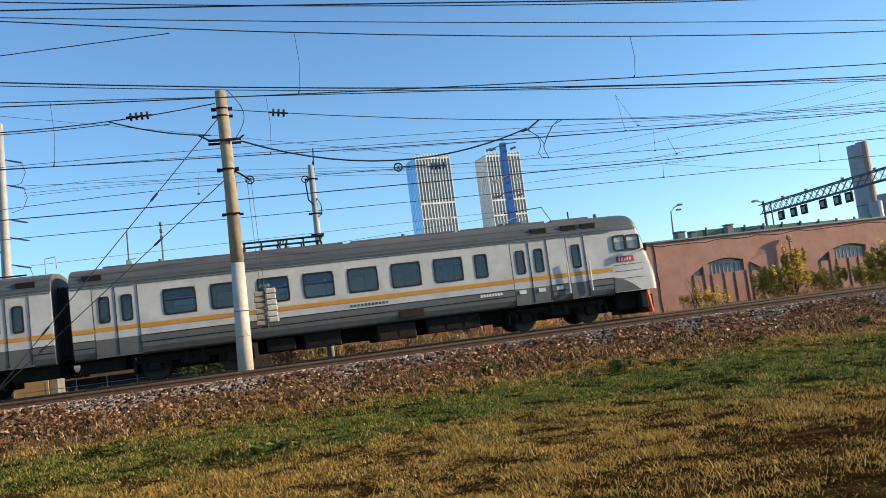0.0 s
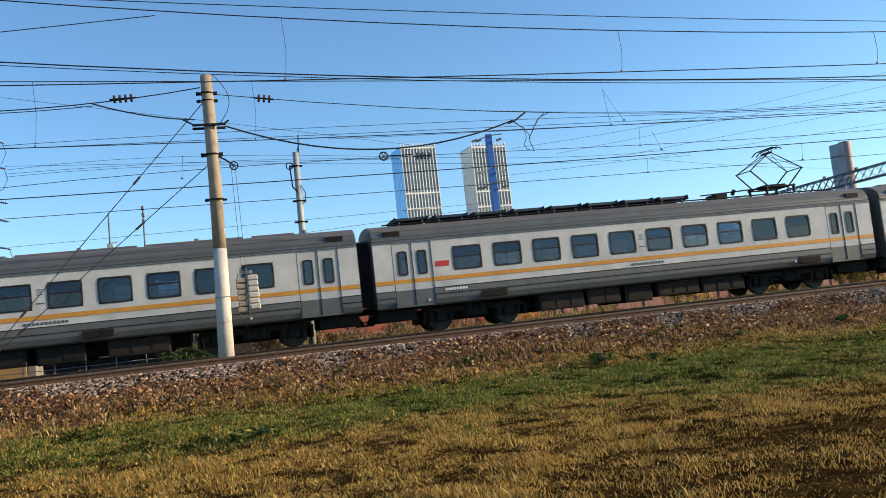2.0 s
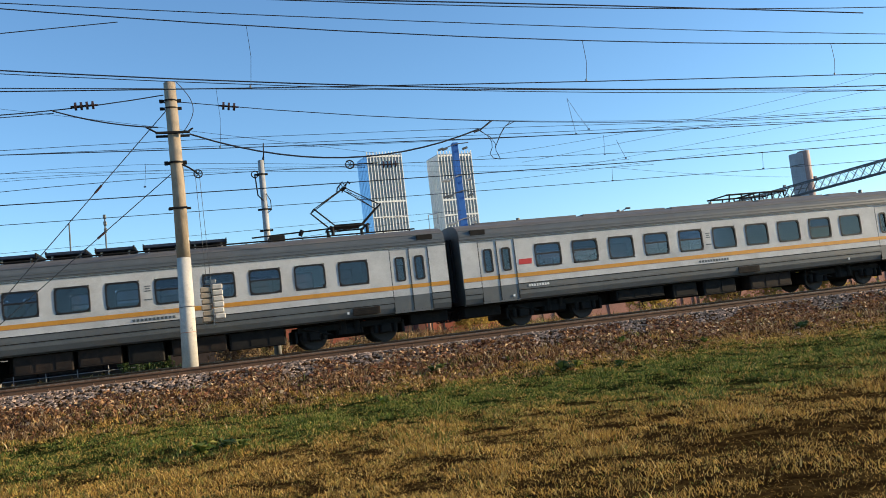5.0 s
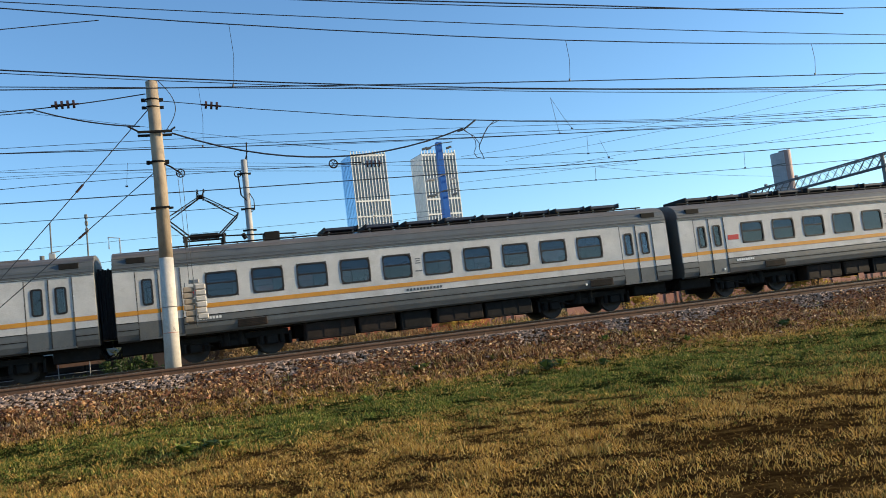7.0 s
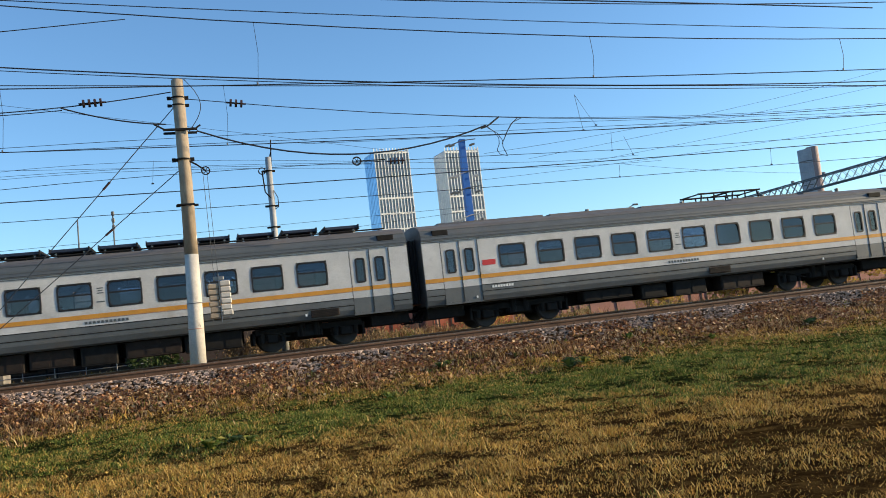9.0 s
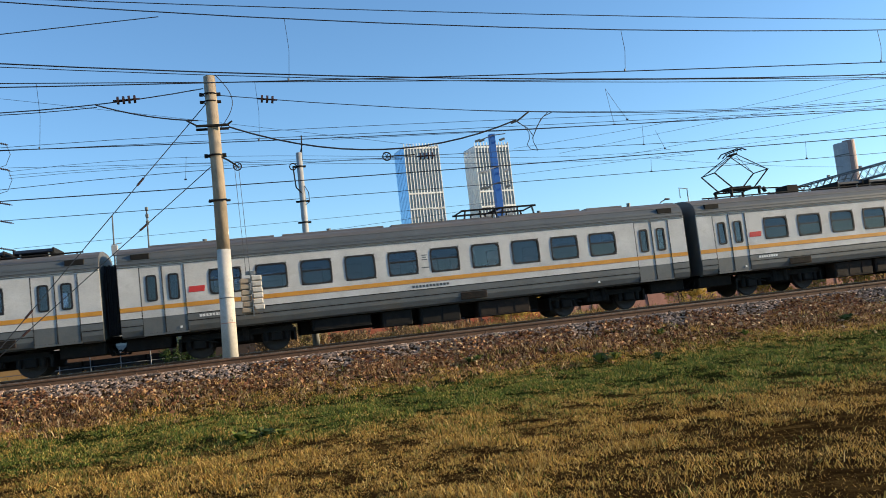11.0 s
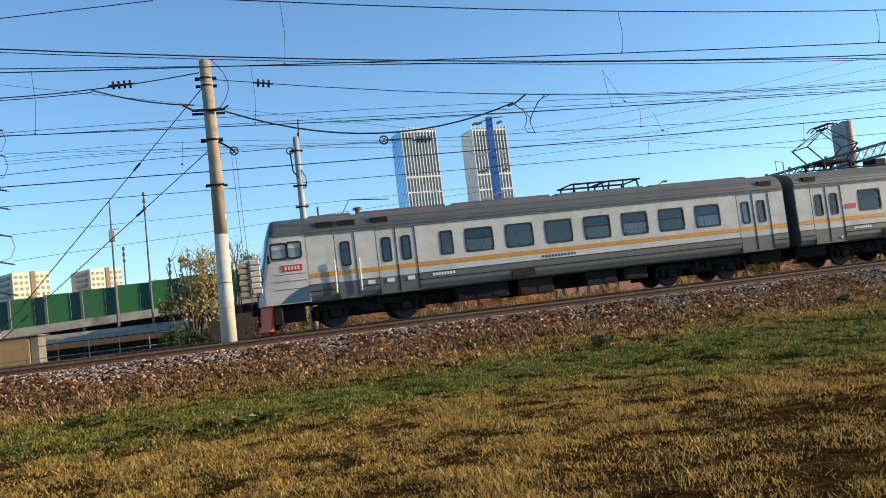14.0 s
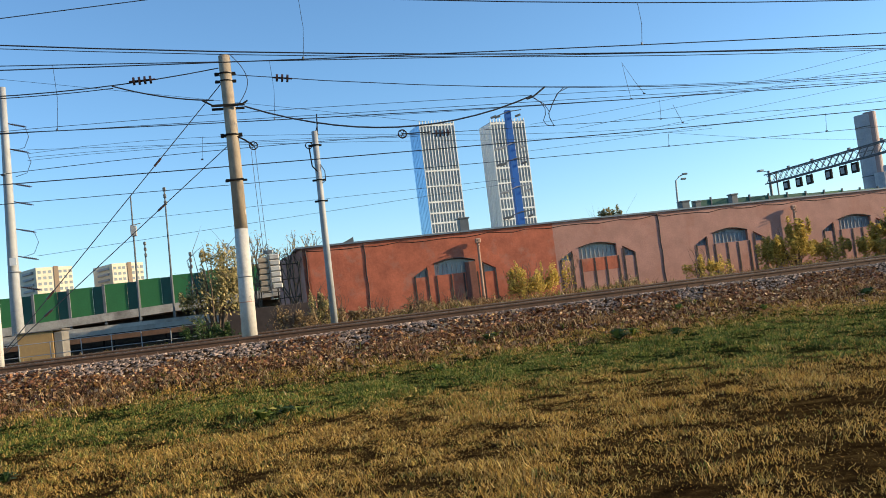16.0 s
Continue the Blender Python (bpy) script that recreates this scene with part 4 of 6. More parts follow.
def build_silo():
    s = thing("silo_tower", "dark grey and rust-red industrial silo tower", "silo", (281, 320, -2))
    bm = bmesh.new()
    tube(bm, [(-2.2, 0, 0), (-2.2, 0, 61.5)], 4.0, 24)
    part("shell", bm, M["silo"], s, "dark grey shell", False)
    bm = bmesh.new()
    tube(bm, [(-0.9, -2.2, 20), (-0.9, -2.2, 62.3)], 2.6, 20)
    part("shell", bm, M["silo_red"], s, "rust-red shell")
    for k, x in enumerate((-6, -1, 5)):
        bm = bmesh.new()
        tube(bm, [(x - 2, -12, 0), (x - 2, -12, 34 + 3 * (k % 2))], 2.8, 14)
        part("bin", bm, M["silo"], s, "smaller grey bin")
    for k in range(5):
        bm = bmesh.new()
        ring(bm, (-2.2, 0, 12 + 11 * k), 4.05, 0.2, "z", 20)
        part("hoop", bm, M["dark_grey"], s)


build_silo()


def build_gantry():
    """A level lattice beam over the far yard, running square to the tracks."""
    g = thing("signal_gantry", "dark lattice signal gantry with hanging dark panels spanning the yard", "gantry", (69.6, 104.3, -1.2), yard=False)
    z0, z1, n, step = 12.05, 13.3, 34, -1.28
    end = n * step
    for z in (z0, z1):
        for dx in (-0.5, 0.5):
            bm = bmesh.new()
            tube(bm, [(dx, 0.4, z), (dx, end, z)], 0.085, 6)
            part("chord", bm, M["gantry_steel"], g)
    for k in range(n):
        y = step * k
        for dx in (-0.5, 0.5):
            bm = bmesh.new()
            tube(bm, [(dx, y, z0), (dx, y + step, z1)], 0.045, 5)
            tube(bm, [(dx, y, z1), (dx, y + step, z0)], 0.03, 5)
            part("brace", bm, M["gantry_steel"], g)
    for y, r in ((0.0, 0.22), (-1.6, 0.12), (-34.9, 0.24)):
        bm = bmesh.new()
        tube(bm, [(0, y, 0), (0, y, z1 + (0.5 if y == 0 else 0))], r, 8, r * 0.8)
        part("leg", bm, M["gantry_steel"], g)
    for y in (-3.6, -6.3, -8.5, -12.3, -15.0, -17.1):
        bm = bmesh.new()
        box(bm, -0.12, 0.12, y - 0.6, y + 0.6, z0 - 1.45, z0 - 0.25, 0.03)
        p = part("hanging_panel", bm, M["black"], g, "dark hanging signal panel")
        bm = bmesh.new()
        box(bm, -0.15, -0.12, y - 0.32, y + 0.32, z0 - 1.2, z0 - 0.5)
        part("panel_face", bm, M["mast"], p)
        for q in (-1, 1):
            bm = bmesh.new()
            tube(bm, [(0, y + q * 0.3, z0 - 0.3), (0, y + q * 1.1, z0 + 0.02)], 0.035, 5)
            part("hanger", bm, M["gantry_steel"], p)
    bm = bmesh.new()
    tube(bm, [(0, 0, z1 + 0.3), (-0.5, 0.9, z1 + 0.7)], 0.06, 6)
    box(bm, -0.9, -0.3, 0.6, 1.4, z1 + 0.6, z1 + 0.85)
    part("floodlight", bm, M["mast"], g)
    for y in (-4.5, -9.5, -16.5, -22.0):
        bm = bmesh.new()
        box(bm, -0.15, 0.15, y - 0.15, y + 0.15, z1, z1 + 0.4, 0.03)
        part("lamp_box", bm, M["gantry_steel"], g)


build_gantry()


def right_barrier():
    b = thing("noise_barrier", "green noise barrier behind the workshop roof", "barrier", (0, 90, 0))
    for k in range(14):
        x = 53 + 2.6 * k
        z = 8.45 - 0.03 * (x - 55)
        bm = bmesh.new()
        box(bm, x, x + 2.45, 0, 0.12, z - 3.2, z - 0.1 + 0.05 * (k % 2))
        part("panel", bm, M["green_panel" if k > 6 else "green_dark"], b, "green panel")
        bm = bmesh.new()
        box(bm, x + 2.45, x + 2.6, -0.1, 0.15, -1.2, z + 0.15)
        part("post", bm, M["dark_grey"], b)


right_barrier()


def street_lamp():
    p = thing("street_lamp", "grey street lamp with a double curved arm", "street lamp", (39.5, 70, -0.8))
    bm = bmesh.new()
    tube(bm, [(0, 0, 0), (0.35, 0, 8.5), (0.4, 0, 9.4), (0.75, 0, 9.75), (1.2, 0, 9.95)], 0.1, 8, 0.05)
    part("pole", bm, M["mast"], p)
    for dx, dz in ((1.15, 9.9), (0.95, 9.45)):
        bm = bmesh.new()
        box(bm, dx, dx + 0.5, -0.12, 0.12, dz, dz + 0.16, 0.04)
        part("lamp_head", bm, M["dark_grey"], p)


street_lamp()


def blue_mast():
    p = thing("blue_mast", "tall blue painted mast with insulator cross arms", "mast", (26.3, 75, -0.8))
    bm = bmesh.new()
    tube(bm, [(0, 0, 0), (0.0, 0, 11), (0.05, 0, 18.1)], 0.52, 4, 0.36)
    part("shaft", bm, M["mast_blue"], p, "bright blue shaft")
    for k, z in enumerate((17.9, 14.9, 13.4, 10.8, 8.4, 7.0)):
        bm = bmesh.new()
        tube(bm, [(-1.6, -0.4, z - 0.5), (0, -0.4, z), (1.3, -0.4, z + 0.1)], 0.05, 5)
        for x in (-1.5, -1.1, 0.9):
            tube(bm, [(x - 0.25, -0.4, z - 0.5), (x + 0.25, -0.4, z - 0.35)], 0.11, 7)
        part("cross_arm", bm, M["mast"] if k % 2 else M["dark_grey"], p, "cross arm with insulators")


blue_mast()


# ------------------------------------------------------------------ the train
HALF_W = 1.74
SIDE_WINDOWS = [-7.0 + 1.553 * k for k in range(10)]      # window centres of a middle car
Z_BOT, Z_GREY, Z_S0, Z_S1, Z_W0, Z_W1, Z_TOP = 0.94, 1.575, 1.825, 1.965, 2.14, 3.02, 3.37
ROOF = [(1.72, 3.37), (1.735, 3.42), (1.70, 3.60), (1.60, 3.76), (1.42, 3.885), (1.1, 3.99), (0.6, 4.06), (0.0, 4.08)]


def tilt(bm, zc, k):
    for v in bm.verts:
        v.co.y += (v.co.z - zc) * k


PANES = random.Random(77)


def window_set(parent, cx, w, z0, z1, y, bar=True, r=0.13, glass="glass"):
    """A rounded window in a rubber frame; y is the outer skin, the sign of y tells the side. Most have a tilting upper light."""
    s = -1 if y < 0 else 1
    bm = bmesh.new()
    frame_plate(bm, rounded(cx - w / 2 - 0.045, cx + w / 2 + 0.045, z0 - 0.045, z1 + 0.045, r + 0.03), rounded(cx - w / 2 + 0.012, cx + w / 2 - 0.012, z0 + 0.012, z1 - 0.012, r), y + s * 0.014, y - s * 0.05)
    f = part("window", bm, M["rubber"], parent, "dark tinted window in a black rubber frame")
    zb = z0 + (z1 - z0) * 0.56
    split = bar and PANES.random() < 0.8
    spans = [(z0, zb, 0.018), (zb, z1, 0.05)] if split else [(z0, z1, 0.022)]
    for a, b, lean in spans:
        bm = bmesh.new()
        plate(bm, [(cx - w / 2, a), (cx + w / 2, a), (cx + w / 2, b), (cx - w / 2, b)], y - s * 0.022, y - s * 0.03)
        tilt(bm, (a + b) / 2, -s * (lean + PANES.uniform(-0.012, 0.012)))
        part("pane", bm, M[glass], f)
    if split:
        bm = bmesh.new()
        box(bm, cx - w / 2, cx + w / 2, min(y - s * 0.034, y + s * 0.002), max(y - s * 0.034, y + s * 0.002), zb - 0.026, zb + 0.026)
        part("transom_bar", bm, M["rubber"], f)


def side_wall(parent, y, x0, x1, wins, doors, narrow=()):
    """One long side between x0 and x1: silver upper wall with openings, orange stripe, dark grey lower wall. doors: (centre, half width)."""
    s = -1 if y < 0 else 1
    yi = y - s * 0.06
    spans = sorted([(c - 0.535, c + 0.535) for c in wins] + [(c - 0.24, c + 0.24) for c in narrow])
    dz = [(c - h, c + h) for c, h in doors]
    xs = sorted({x0, x1} | {v for p in spans + dz for v in p})
    zs = [Z_GREY, Z_S0, Z_W0 - 0.0, Z_W1, 3.27, Z_TOP]
    holes = []
    for i, (a, b) in enumerate(zip(xs, xs[1:])):
        m = (a + b) / 2
        for lo, hi in spans:
            if lo < m < hi:
                holes.append((i, 2))
        for lo, hi in dz:
            if lo < m < hi:
                holes += [(i, 0), (i, 1), (i, 2), (i, 3)]
    bm = bmesh.new()
    gridwall(bm, xs, zs, holes, y, yi)
    part("side_wall", bm, M["silver"], parent, "silver-grey painted side")
    # lower wall curving under, in pieces between the doors
    cuts = [x0] + [v for p in sorted(dz) for v in p] + [x1]
    for a, b in zip(cuts[::2], cuts[1::2]):
        bm = bmesh.new()
        prism(bm, [(y, Z_GREY), (y + s * 0.006, 1.40), (y - s * 0.005, 1.18), (y - s * 0.07, 1.0), (y - s * 0.16, Z_BOT), (y - s * 0.3, Z_BOT), (yi - s * 0.1, Z_GREY)], a, b)
        part("lower_wall", bm, M["dark_grey"], parent, "dark grey lower side")
        bm = bmesh.new()
        box(bm, a, b, min(y, y + s * 0.014), max(y, y + s * 0.014), 1.325, 1.35)
        box(bm, a, b, min(y, y + s * 0.012), max(y, y + s * 0.012), Z_GREY - 0.012, Z_GREY + 0.012)
        part("rub_strip", bm, M["black"], parent, "thin dark moulding")
        bm = bmesh.new()
        box(bm, a, b, min(y + s * 0.004, y - s * 0.01), max(y + s * 0.004, y - s * 0.01), Z_S0, Z_S1)
        part("stripe", bm, M["orange"], parent, "orange-yellow stripe")
        bm = bmesh.new()
        box(bm, a, b, min(y + s * 0.005, y - s * 0.01), max(y + s * 0.005, y - s * 0.01), Z_S0 - 0.024, Z_S0 - 0.001)
        part("stripe_edge", bm, M["rusty_post"], parent, "thin brown line under the stripe")
    for c in wins:
        window_set(parent, c, 1.0, Z_W0 + 0.045, Z_W1 - 0.045, y)
    for c in narrow:
        window_set(parent, c, 0.40, Z_W0 + 0.045, Z_W1 - 0.045, y, False, 0.06)
    bm = bmesh.new()
    box(bm, x0, x1, min(y, y + s * 0.02), max(y, y + s * 0.02), 3.30, 3.325)
    box(bm, x0, x1, min(y, y + s * 0.035), max(y, y + s * 0.035), Z_TOP - 0.012, Z_TOP + 0.02)
    part("rain_gutter", bm, M["dark_grey"], parent, "thin dark rain gutter")
    for c, h in doors:
        double_door(parent, c, h, y)


def double_door(parent, c, h, y):
    s = -1 if y < 0 else 1
    leaves = ((c - h, c), (c, c + h)) if h > 0.5 else ((c - h, c + h),)
    for a, b in leaves:
        m = (a + b) / 2
        w = 0.32 if h > 0.5 else 0.32
        bm = bmesh.new()
        gridwall(bm, [a + 0.012, m - w / 2, m + w / 2, b - 0.012], [Z_GREY, 2.12, 2.98, 3.27], [(1, 1)], y - s * 0.014, y - s * 0.06)
        d = part("door", bm, M["silver_door"], parent, "silver sliding door leaf with grey foot")
        bm = bmesh.new()
        y0, y1 = sorted((y - s * 0.014, y - s * 0.08))
        box(bm, a + 0.012, b - 0.012, y0, y1, 1.05, Z_GREY - 0.003)
        part("kick_panel", bm, M["dark_grey"], d, "dark grey door foot")
        bm = bmesh.new()
        y0, y1 = sorted((y - s * 0.010, y - s * 0.02))
        box(bm, a + 0.012, b - 0.012, y0, y1, Z_S0, Z_S1)
        part("stripe", bm, M["orange"], d, "orange-yellow stripe")
        window_set(d, m, w - 0.05, 2.15, 2.95, y - s * 0.014, False, 0.06)
        bm = bmesh.new()
        for x in (a, b):
            y0, y1 = sorted((y + s * 0.002, y - s * 0.05))
            box(bm, x - 0.012, x + 0.012, y0, y1, 1.03, 3.27)
        part("door_seal", bm, M["black"], d, "dark door seal")
    bm = bmesh.new()
    y0, y1 = sorted((y - s * 0.02, y - s * 0.12))
    box(bm, c - h, c + h, y0, y1, 0.97, 1.045)
    part("door_sill", bm, M["dark_grey"], parent)


def bogie_mesh_parts(parent, bx):
    """One bogie: frame, two side beams with springs and axle boxes, step; wheelsets are returned for turning."""
    sets = []
    bm = bmesh.new()
    for s in (-1, 1):
        box(bm, bx - 1.9, bx + 1.9, s * 1.02 - 0.09, s * 1.02 + 0.09, 0.62, 0.86, 0.03)
        box(bm, bx - 0.45, bx + 0.45, s * 1.08 - 0.1, s * 1.08 + 0.1, 0.42, 0.66, 0.03)
        for w in (-1.3, 1.3):
            box(bm, bx + w - 0.2, bx + w + 0.2, s * 1.1 - 0.12, s * 1.1 + 0.12, 0.34, 0.66, 0.04)
            for q in (-0.36, 0.36):
                tube(bm, [(bx + w + q, s * 1.1, 0.36), (bx + w + q, s * 1.1, 0.66)], 0.09, 8)
        tube(bm, [(bx - 0.25, s * 1.15, 0.45), (bx - 0.25, s * 1.15, 0.95)], 0.11, 8)
        tube(bm, [(bx + 0.25, s * 1.15, 0.45), (bx + 0.25, s * 1.15, 0.95)], 0.11, 8)
        tube(bm, [(bx - 1.7, s * 1.2, 0.8), (bx - 0.7, s * 1.2, 0.5)], 0.035, 6)
    box(bm, bx - 0.5, bx + 0.5, -1.0, 1.0, 0.40, 0.95, 0.04)
    box(bm, bx - 1.75, bx + 1.75, -0.55, 0.55, 0.34, 0.7, 0.04)
    for q in (-1.95, 1.95):
        box(bm, bx + q - 0.05, bx + q + 0.05, -1.15, 1.15, 0.3, 0.75, 0.02)
    b = part("bogie", bm, M["black"], parent, "grimy black bogie frame")
    for w in (-1.3, 1.3):
        bm = bmesh.new()
        for s in (-1, 1):
            tube(bm, [(0, s * 0.70, 0), (0, s * 0.73, 0)], 0.515, 24)
            tube(bm, [(0, s * 0.73, 0), (0, s * 0.835, 0)], 0.475, 24)
            for k in range(6):
                a = k * math.tau / 6
                tube(bm, [(0.28 * math.cos(a), s * 0.83, 0.28 * math.sin(a)), (0.28 * math.cos(a), s * 0.85, 0.28 * math.sin(a))], 0.05, 6)
            tube(bm, [(0, s * 0.83, 0), (0, s * 1.0, 0)], 0.1, 10)
        tube(bm, [(0, -0.72, 0), (0, 0.72, 0)], 0.085, 10)
        ws = part("wheelset", bm, M["wheel"], b, "worn steel wheelset")
        ws.location = (bx + w, 0, 0.517)
        sets.append((ws, bx + w))
    return sets


def under_boxes(parent, spans):
    # black block added for the skirt's shadow, closing gaps below the floor
    bm = bmesh.new()
    box(bm, -4.6, 4.5, -0.6, 0.6, 0.42, 0.93, 0.03)
    part("underfloor_filler", bm, M["black"], parent, "black block filling the dark under the floor")
    for a, b, z0, m in spans:
        for s in (-1, 1):
            bm = bmesh.new()
            y0, y1 = sorted((s * 0.75, s * 1.4))
            box(bm, a, b, y0, y1, z0, 0.93, 0.03)
            n = max(1, int((b - a) / 0.6))
            for k in range(n):
                xa = a + (b - a) * (k + 0.12) / n
                xb = a + (b - a) * (k + 0.88) / n
                y0, y1 = sorted((s * 1.4, s * 1.415))
                box(bm, xa, xb, y0, y1, z0 + 0.08, 0.85)
            part("equipment_box", bm, M[m], parent, "grimy underfloor equipment box")


def bars(parent, x, z, n, w, h, y, material, gap=0.4):
    """Writing too small to read, as short bars."""
    bm = bmesh.new()
    for k in range(n):
        x0 = x + k * w * (1 + gap)
        y0, y1 = sorted((y, y - 0.012))
        box(bm, x0, x0 + w, y0, y1, z, z + h)
    part("lettering", bm, M[material], parent, "row of small unreadable lettering bars")


def pantograph(parent, px, raised):
    bm = bmesh.new()
    for s in (-0.6, 0.6):
        tube(bm, [(px - 0.75, s, 4.42), (px + 0.75, s, 4.42)], 0.035, 6)
        for q in (-0.65, 0.65):
            tube(bm, [(px + q, s, 4.12), (px + q, s, 4.42)], 0.06, 8)
    for q in (-0.7, 0.0, 0.7):
        tube(bm, [(px + q, -0.6, 4.45), (px + q, 0.6, 4.45)], 0.04, 6)
    box(bm, px - 0.5, px + 0.5, -0.35, 0.35, 4.42, 4.55, 0.03)
    base = part("pantograph", bm, M["black"], parent, "raised dark pantograph" if raised else "folded dark pantograph")
    if raised:
        for q in (-1, 1):
            bm = bmesh.new()
            for s in (-0.55, 0.55):
                tube(bm, [(px + q * 0.5, s, 4.45), (px + q * 1.25, s * 0.95, 5.16)], 0.03, 6)
            tube(bm, [(px + q * 1.25, -0.55, 5.16), (px + q * 1.25, 0.55, 5.16)], 0.022, 6)
            part("lower_arm", bm, M["black"], base)
            bm = bmesh.new()
            for s in (-0.5, 0.5):
                tube(bm, [(px + q * 1.25, s, 5.16), (px + q * 0.03, s * 0.5, 5.93)], 0.02, 6)
                tube(bm, [(px + q * 1.25, s, 5.16), (px + q * 0.1, -s * 0.3, 5.86)], 0.011, 5)
            part("upper_arm", bm, M["black"], base)
        bm = bmesh.new()
        box(bm, px - 0.09, px + 0.09, -0.3, 0.3, 5.90, 5.97, 0.02)
        for q in (-0.11, 0.11):
            tube(bm, [(px + q, -0.9, 5.96), (px + q, -0.6, 6.09), (px + q, 0.6, 6.09), (px + q, 0.9, 5.96)], 0.026, 6)
            for s in (-0.28, 0.28):
                tube(bm, [(px + q * 0.5, s, 5.95), (px + q, s, 6.08)], 0.018, 5)
        part("contact_shoe", bm, M["black"], base)


def roof_parts(car, x0, x1):
    prof = [(-y, z) for y, z in ROOF[:-1]] + [(y, z) for y, z in ROOF[::-1]]
    bm = bmesh.new()
    prism(bm, prof, x0, x1)
    part("roof", bm, M["roof_grey"], car, "grey curved roof")
    bm = bmesh.new()
    for s in (-1, 1):
        for yy, zz in ((1.715, 3.53), (1.602, 3.757)):
            y0, y1 = sorted((s * (yy - 0.02), s * (yy + 0.018)))
            box(bm, x0 + 0.05, x1 - 0.05, y0, y1, zz - 0.012, zz + 0.012)
    for s in (-1, 1):
        be = bmesh.new()
        prism(be, [(s * u, v) for u, v in ((1.724, 3.392), (1.7395, 3.42), (1.7045, 3.60), (1.608, 3.75), (1.58, 3.75), (1.68, 3.60), (1.70, 3.42))], x0 + 0.01, x1 - 0.01)
        part("eave_band", be, M["eave_grey"], car, "blue-grey painted eave band")
    part("roof_seam", bm, M["dark_grey"], car, "dark longitudinal roof seam")
    for x in (x0 + 0.75, x1 - 0.75):
        for s in (-1, 1):
            bm = bmesh.new()
            y0, y1 = sorted((s * 1.60, s * 1.735))
            box(bm, x - 0.3, x + 0.3, y0, y1, 3.55, 3.74, 0.01)
            part("vent_grille", bm, M["black"], car, "dark roof vent grille")


def car_ends(car, ends):
    """Dark end walls and gangway bellows at the ends (x, direction)."""
    for x, d in ends:
        bm = bmesh.new()
        a, b = sorted((x, x - d * 0.12))
        box(bm, a, b, -1.66, 1.66, 1.0, 3.4)
        prism(bm, [(-1.68, 3.38), (1.68, 3.38), (1.5, 3.82), (0.9, 3.99), (-0.9, 3.99), (-1.5, 3.82)], a, b)
        part("end_wall", bm, M["eave_grey"], car, "dark blue-grey end wall")
        bm = bmesh.new()
        for k in range(4):
            q = x + d * (0.03 + 0.07 * k)
            w = 0.80 - 0.04 * (k % 2)
            a, b = sorted((q, q + d * 0.055))
            box(bm, a, b, -w, w, 1.15, 3.55 - 0.04 * (k % 2))
        part("gangway_bellows", bm, M["rubber"], car, "black gangway bellows")
        bm = bmesh.new()
        a, b = sorted((x, x + d * 0.27))
        tube(bm, [(a, 0, 0.98), (b, 0, 0.98)], 0.12, 8)
        tube(bm, [(x - d * 0.1, -0.6, 0.85), (x + d * 0.2, -0.4, 0.55), (x + d * 0.26, -0.2, 0.62)], 0.025, 5)
        part("coupler", bm, M["black"], car)
        bm = bmesh.new()
        box(bm, *sorted((x - d * 0.05, x - d * 1.5)), -1.2, 1.2, 0.5, 0.95, 0.04)
        for q in (-0.9, -0.5, 0.45, 0.9):
            tube(bm, [(x - d * 0.1, q, 0.9), (x + d * 0.1, q, 0.45), (x + d * 0.26, q * 0.9, 0.5)], 0.035, 5)
        part("end_gear", bm, M["black"], car, "black brake gear and hoses at the car end")


def interior(car, x0, x1, wins):
    bm = bmesh.new()
    box(bm, x0 + 0.2, x1 - 0.2, -1.6, 1.6, 1.28, 1.34)
    box(bm, x0 + 0.2, x1 - 0.2, -1.55, 1.55, 3.30, 3.34)
    for x in (x0 + 2.55, x1 - 2.55):
        for s in (-1, 1):
            y0, y1 = sorted((s * 0.45, s * 1.6))
            box(bm, x - 0.03, x + 0.03, y0, y1, 1.34, 3.3)
    part("cabin_lining", bm, M["interior"], car, "beige cabin lining")
    bm = bmesh.new()
    for c in wins:
        for s in (-1, 1):
            y0, y1 = sorted((s * 0.5, s * 1.55))
            box(bm, c + 0.70, c + 0.80, y0, y1, 1.7, 2.45, 0.03)
            box(bm, c + 0.32, c + 1.18, y0, y1, 1.66, 1.76, 0.03)
    part("seats", bm, M["seat"], car, "rows of dark seats")


def logo(car, x, z, y):
    bm = bmesh.new()
    y0, y1 = sorted((y, y - 0.01))
    plate(bm, [(x, z), (x + 0.52, z), (x + 0.55, z + 0.2), (x + 0.03, z + 0.2)], y1, y0)
    b = part("badge", bm, M["red"], car, "red badge with white bars")
    bm = bmesh.new()
    for k in range(5):
        plate(bm, [(x + 0.06 + 0.068 * k, z + 0.045), (x + 0.10 + 0.068 * k, z + 0.045), (x + 0.125 + 0.068 * k, z + 0.15), (x + 0.085 + 0.068 * k, z + 0.15)], y1 - 0.006, y1)
    part("badge_bars", bm, M["white"], b)


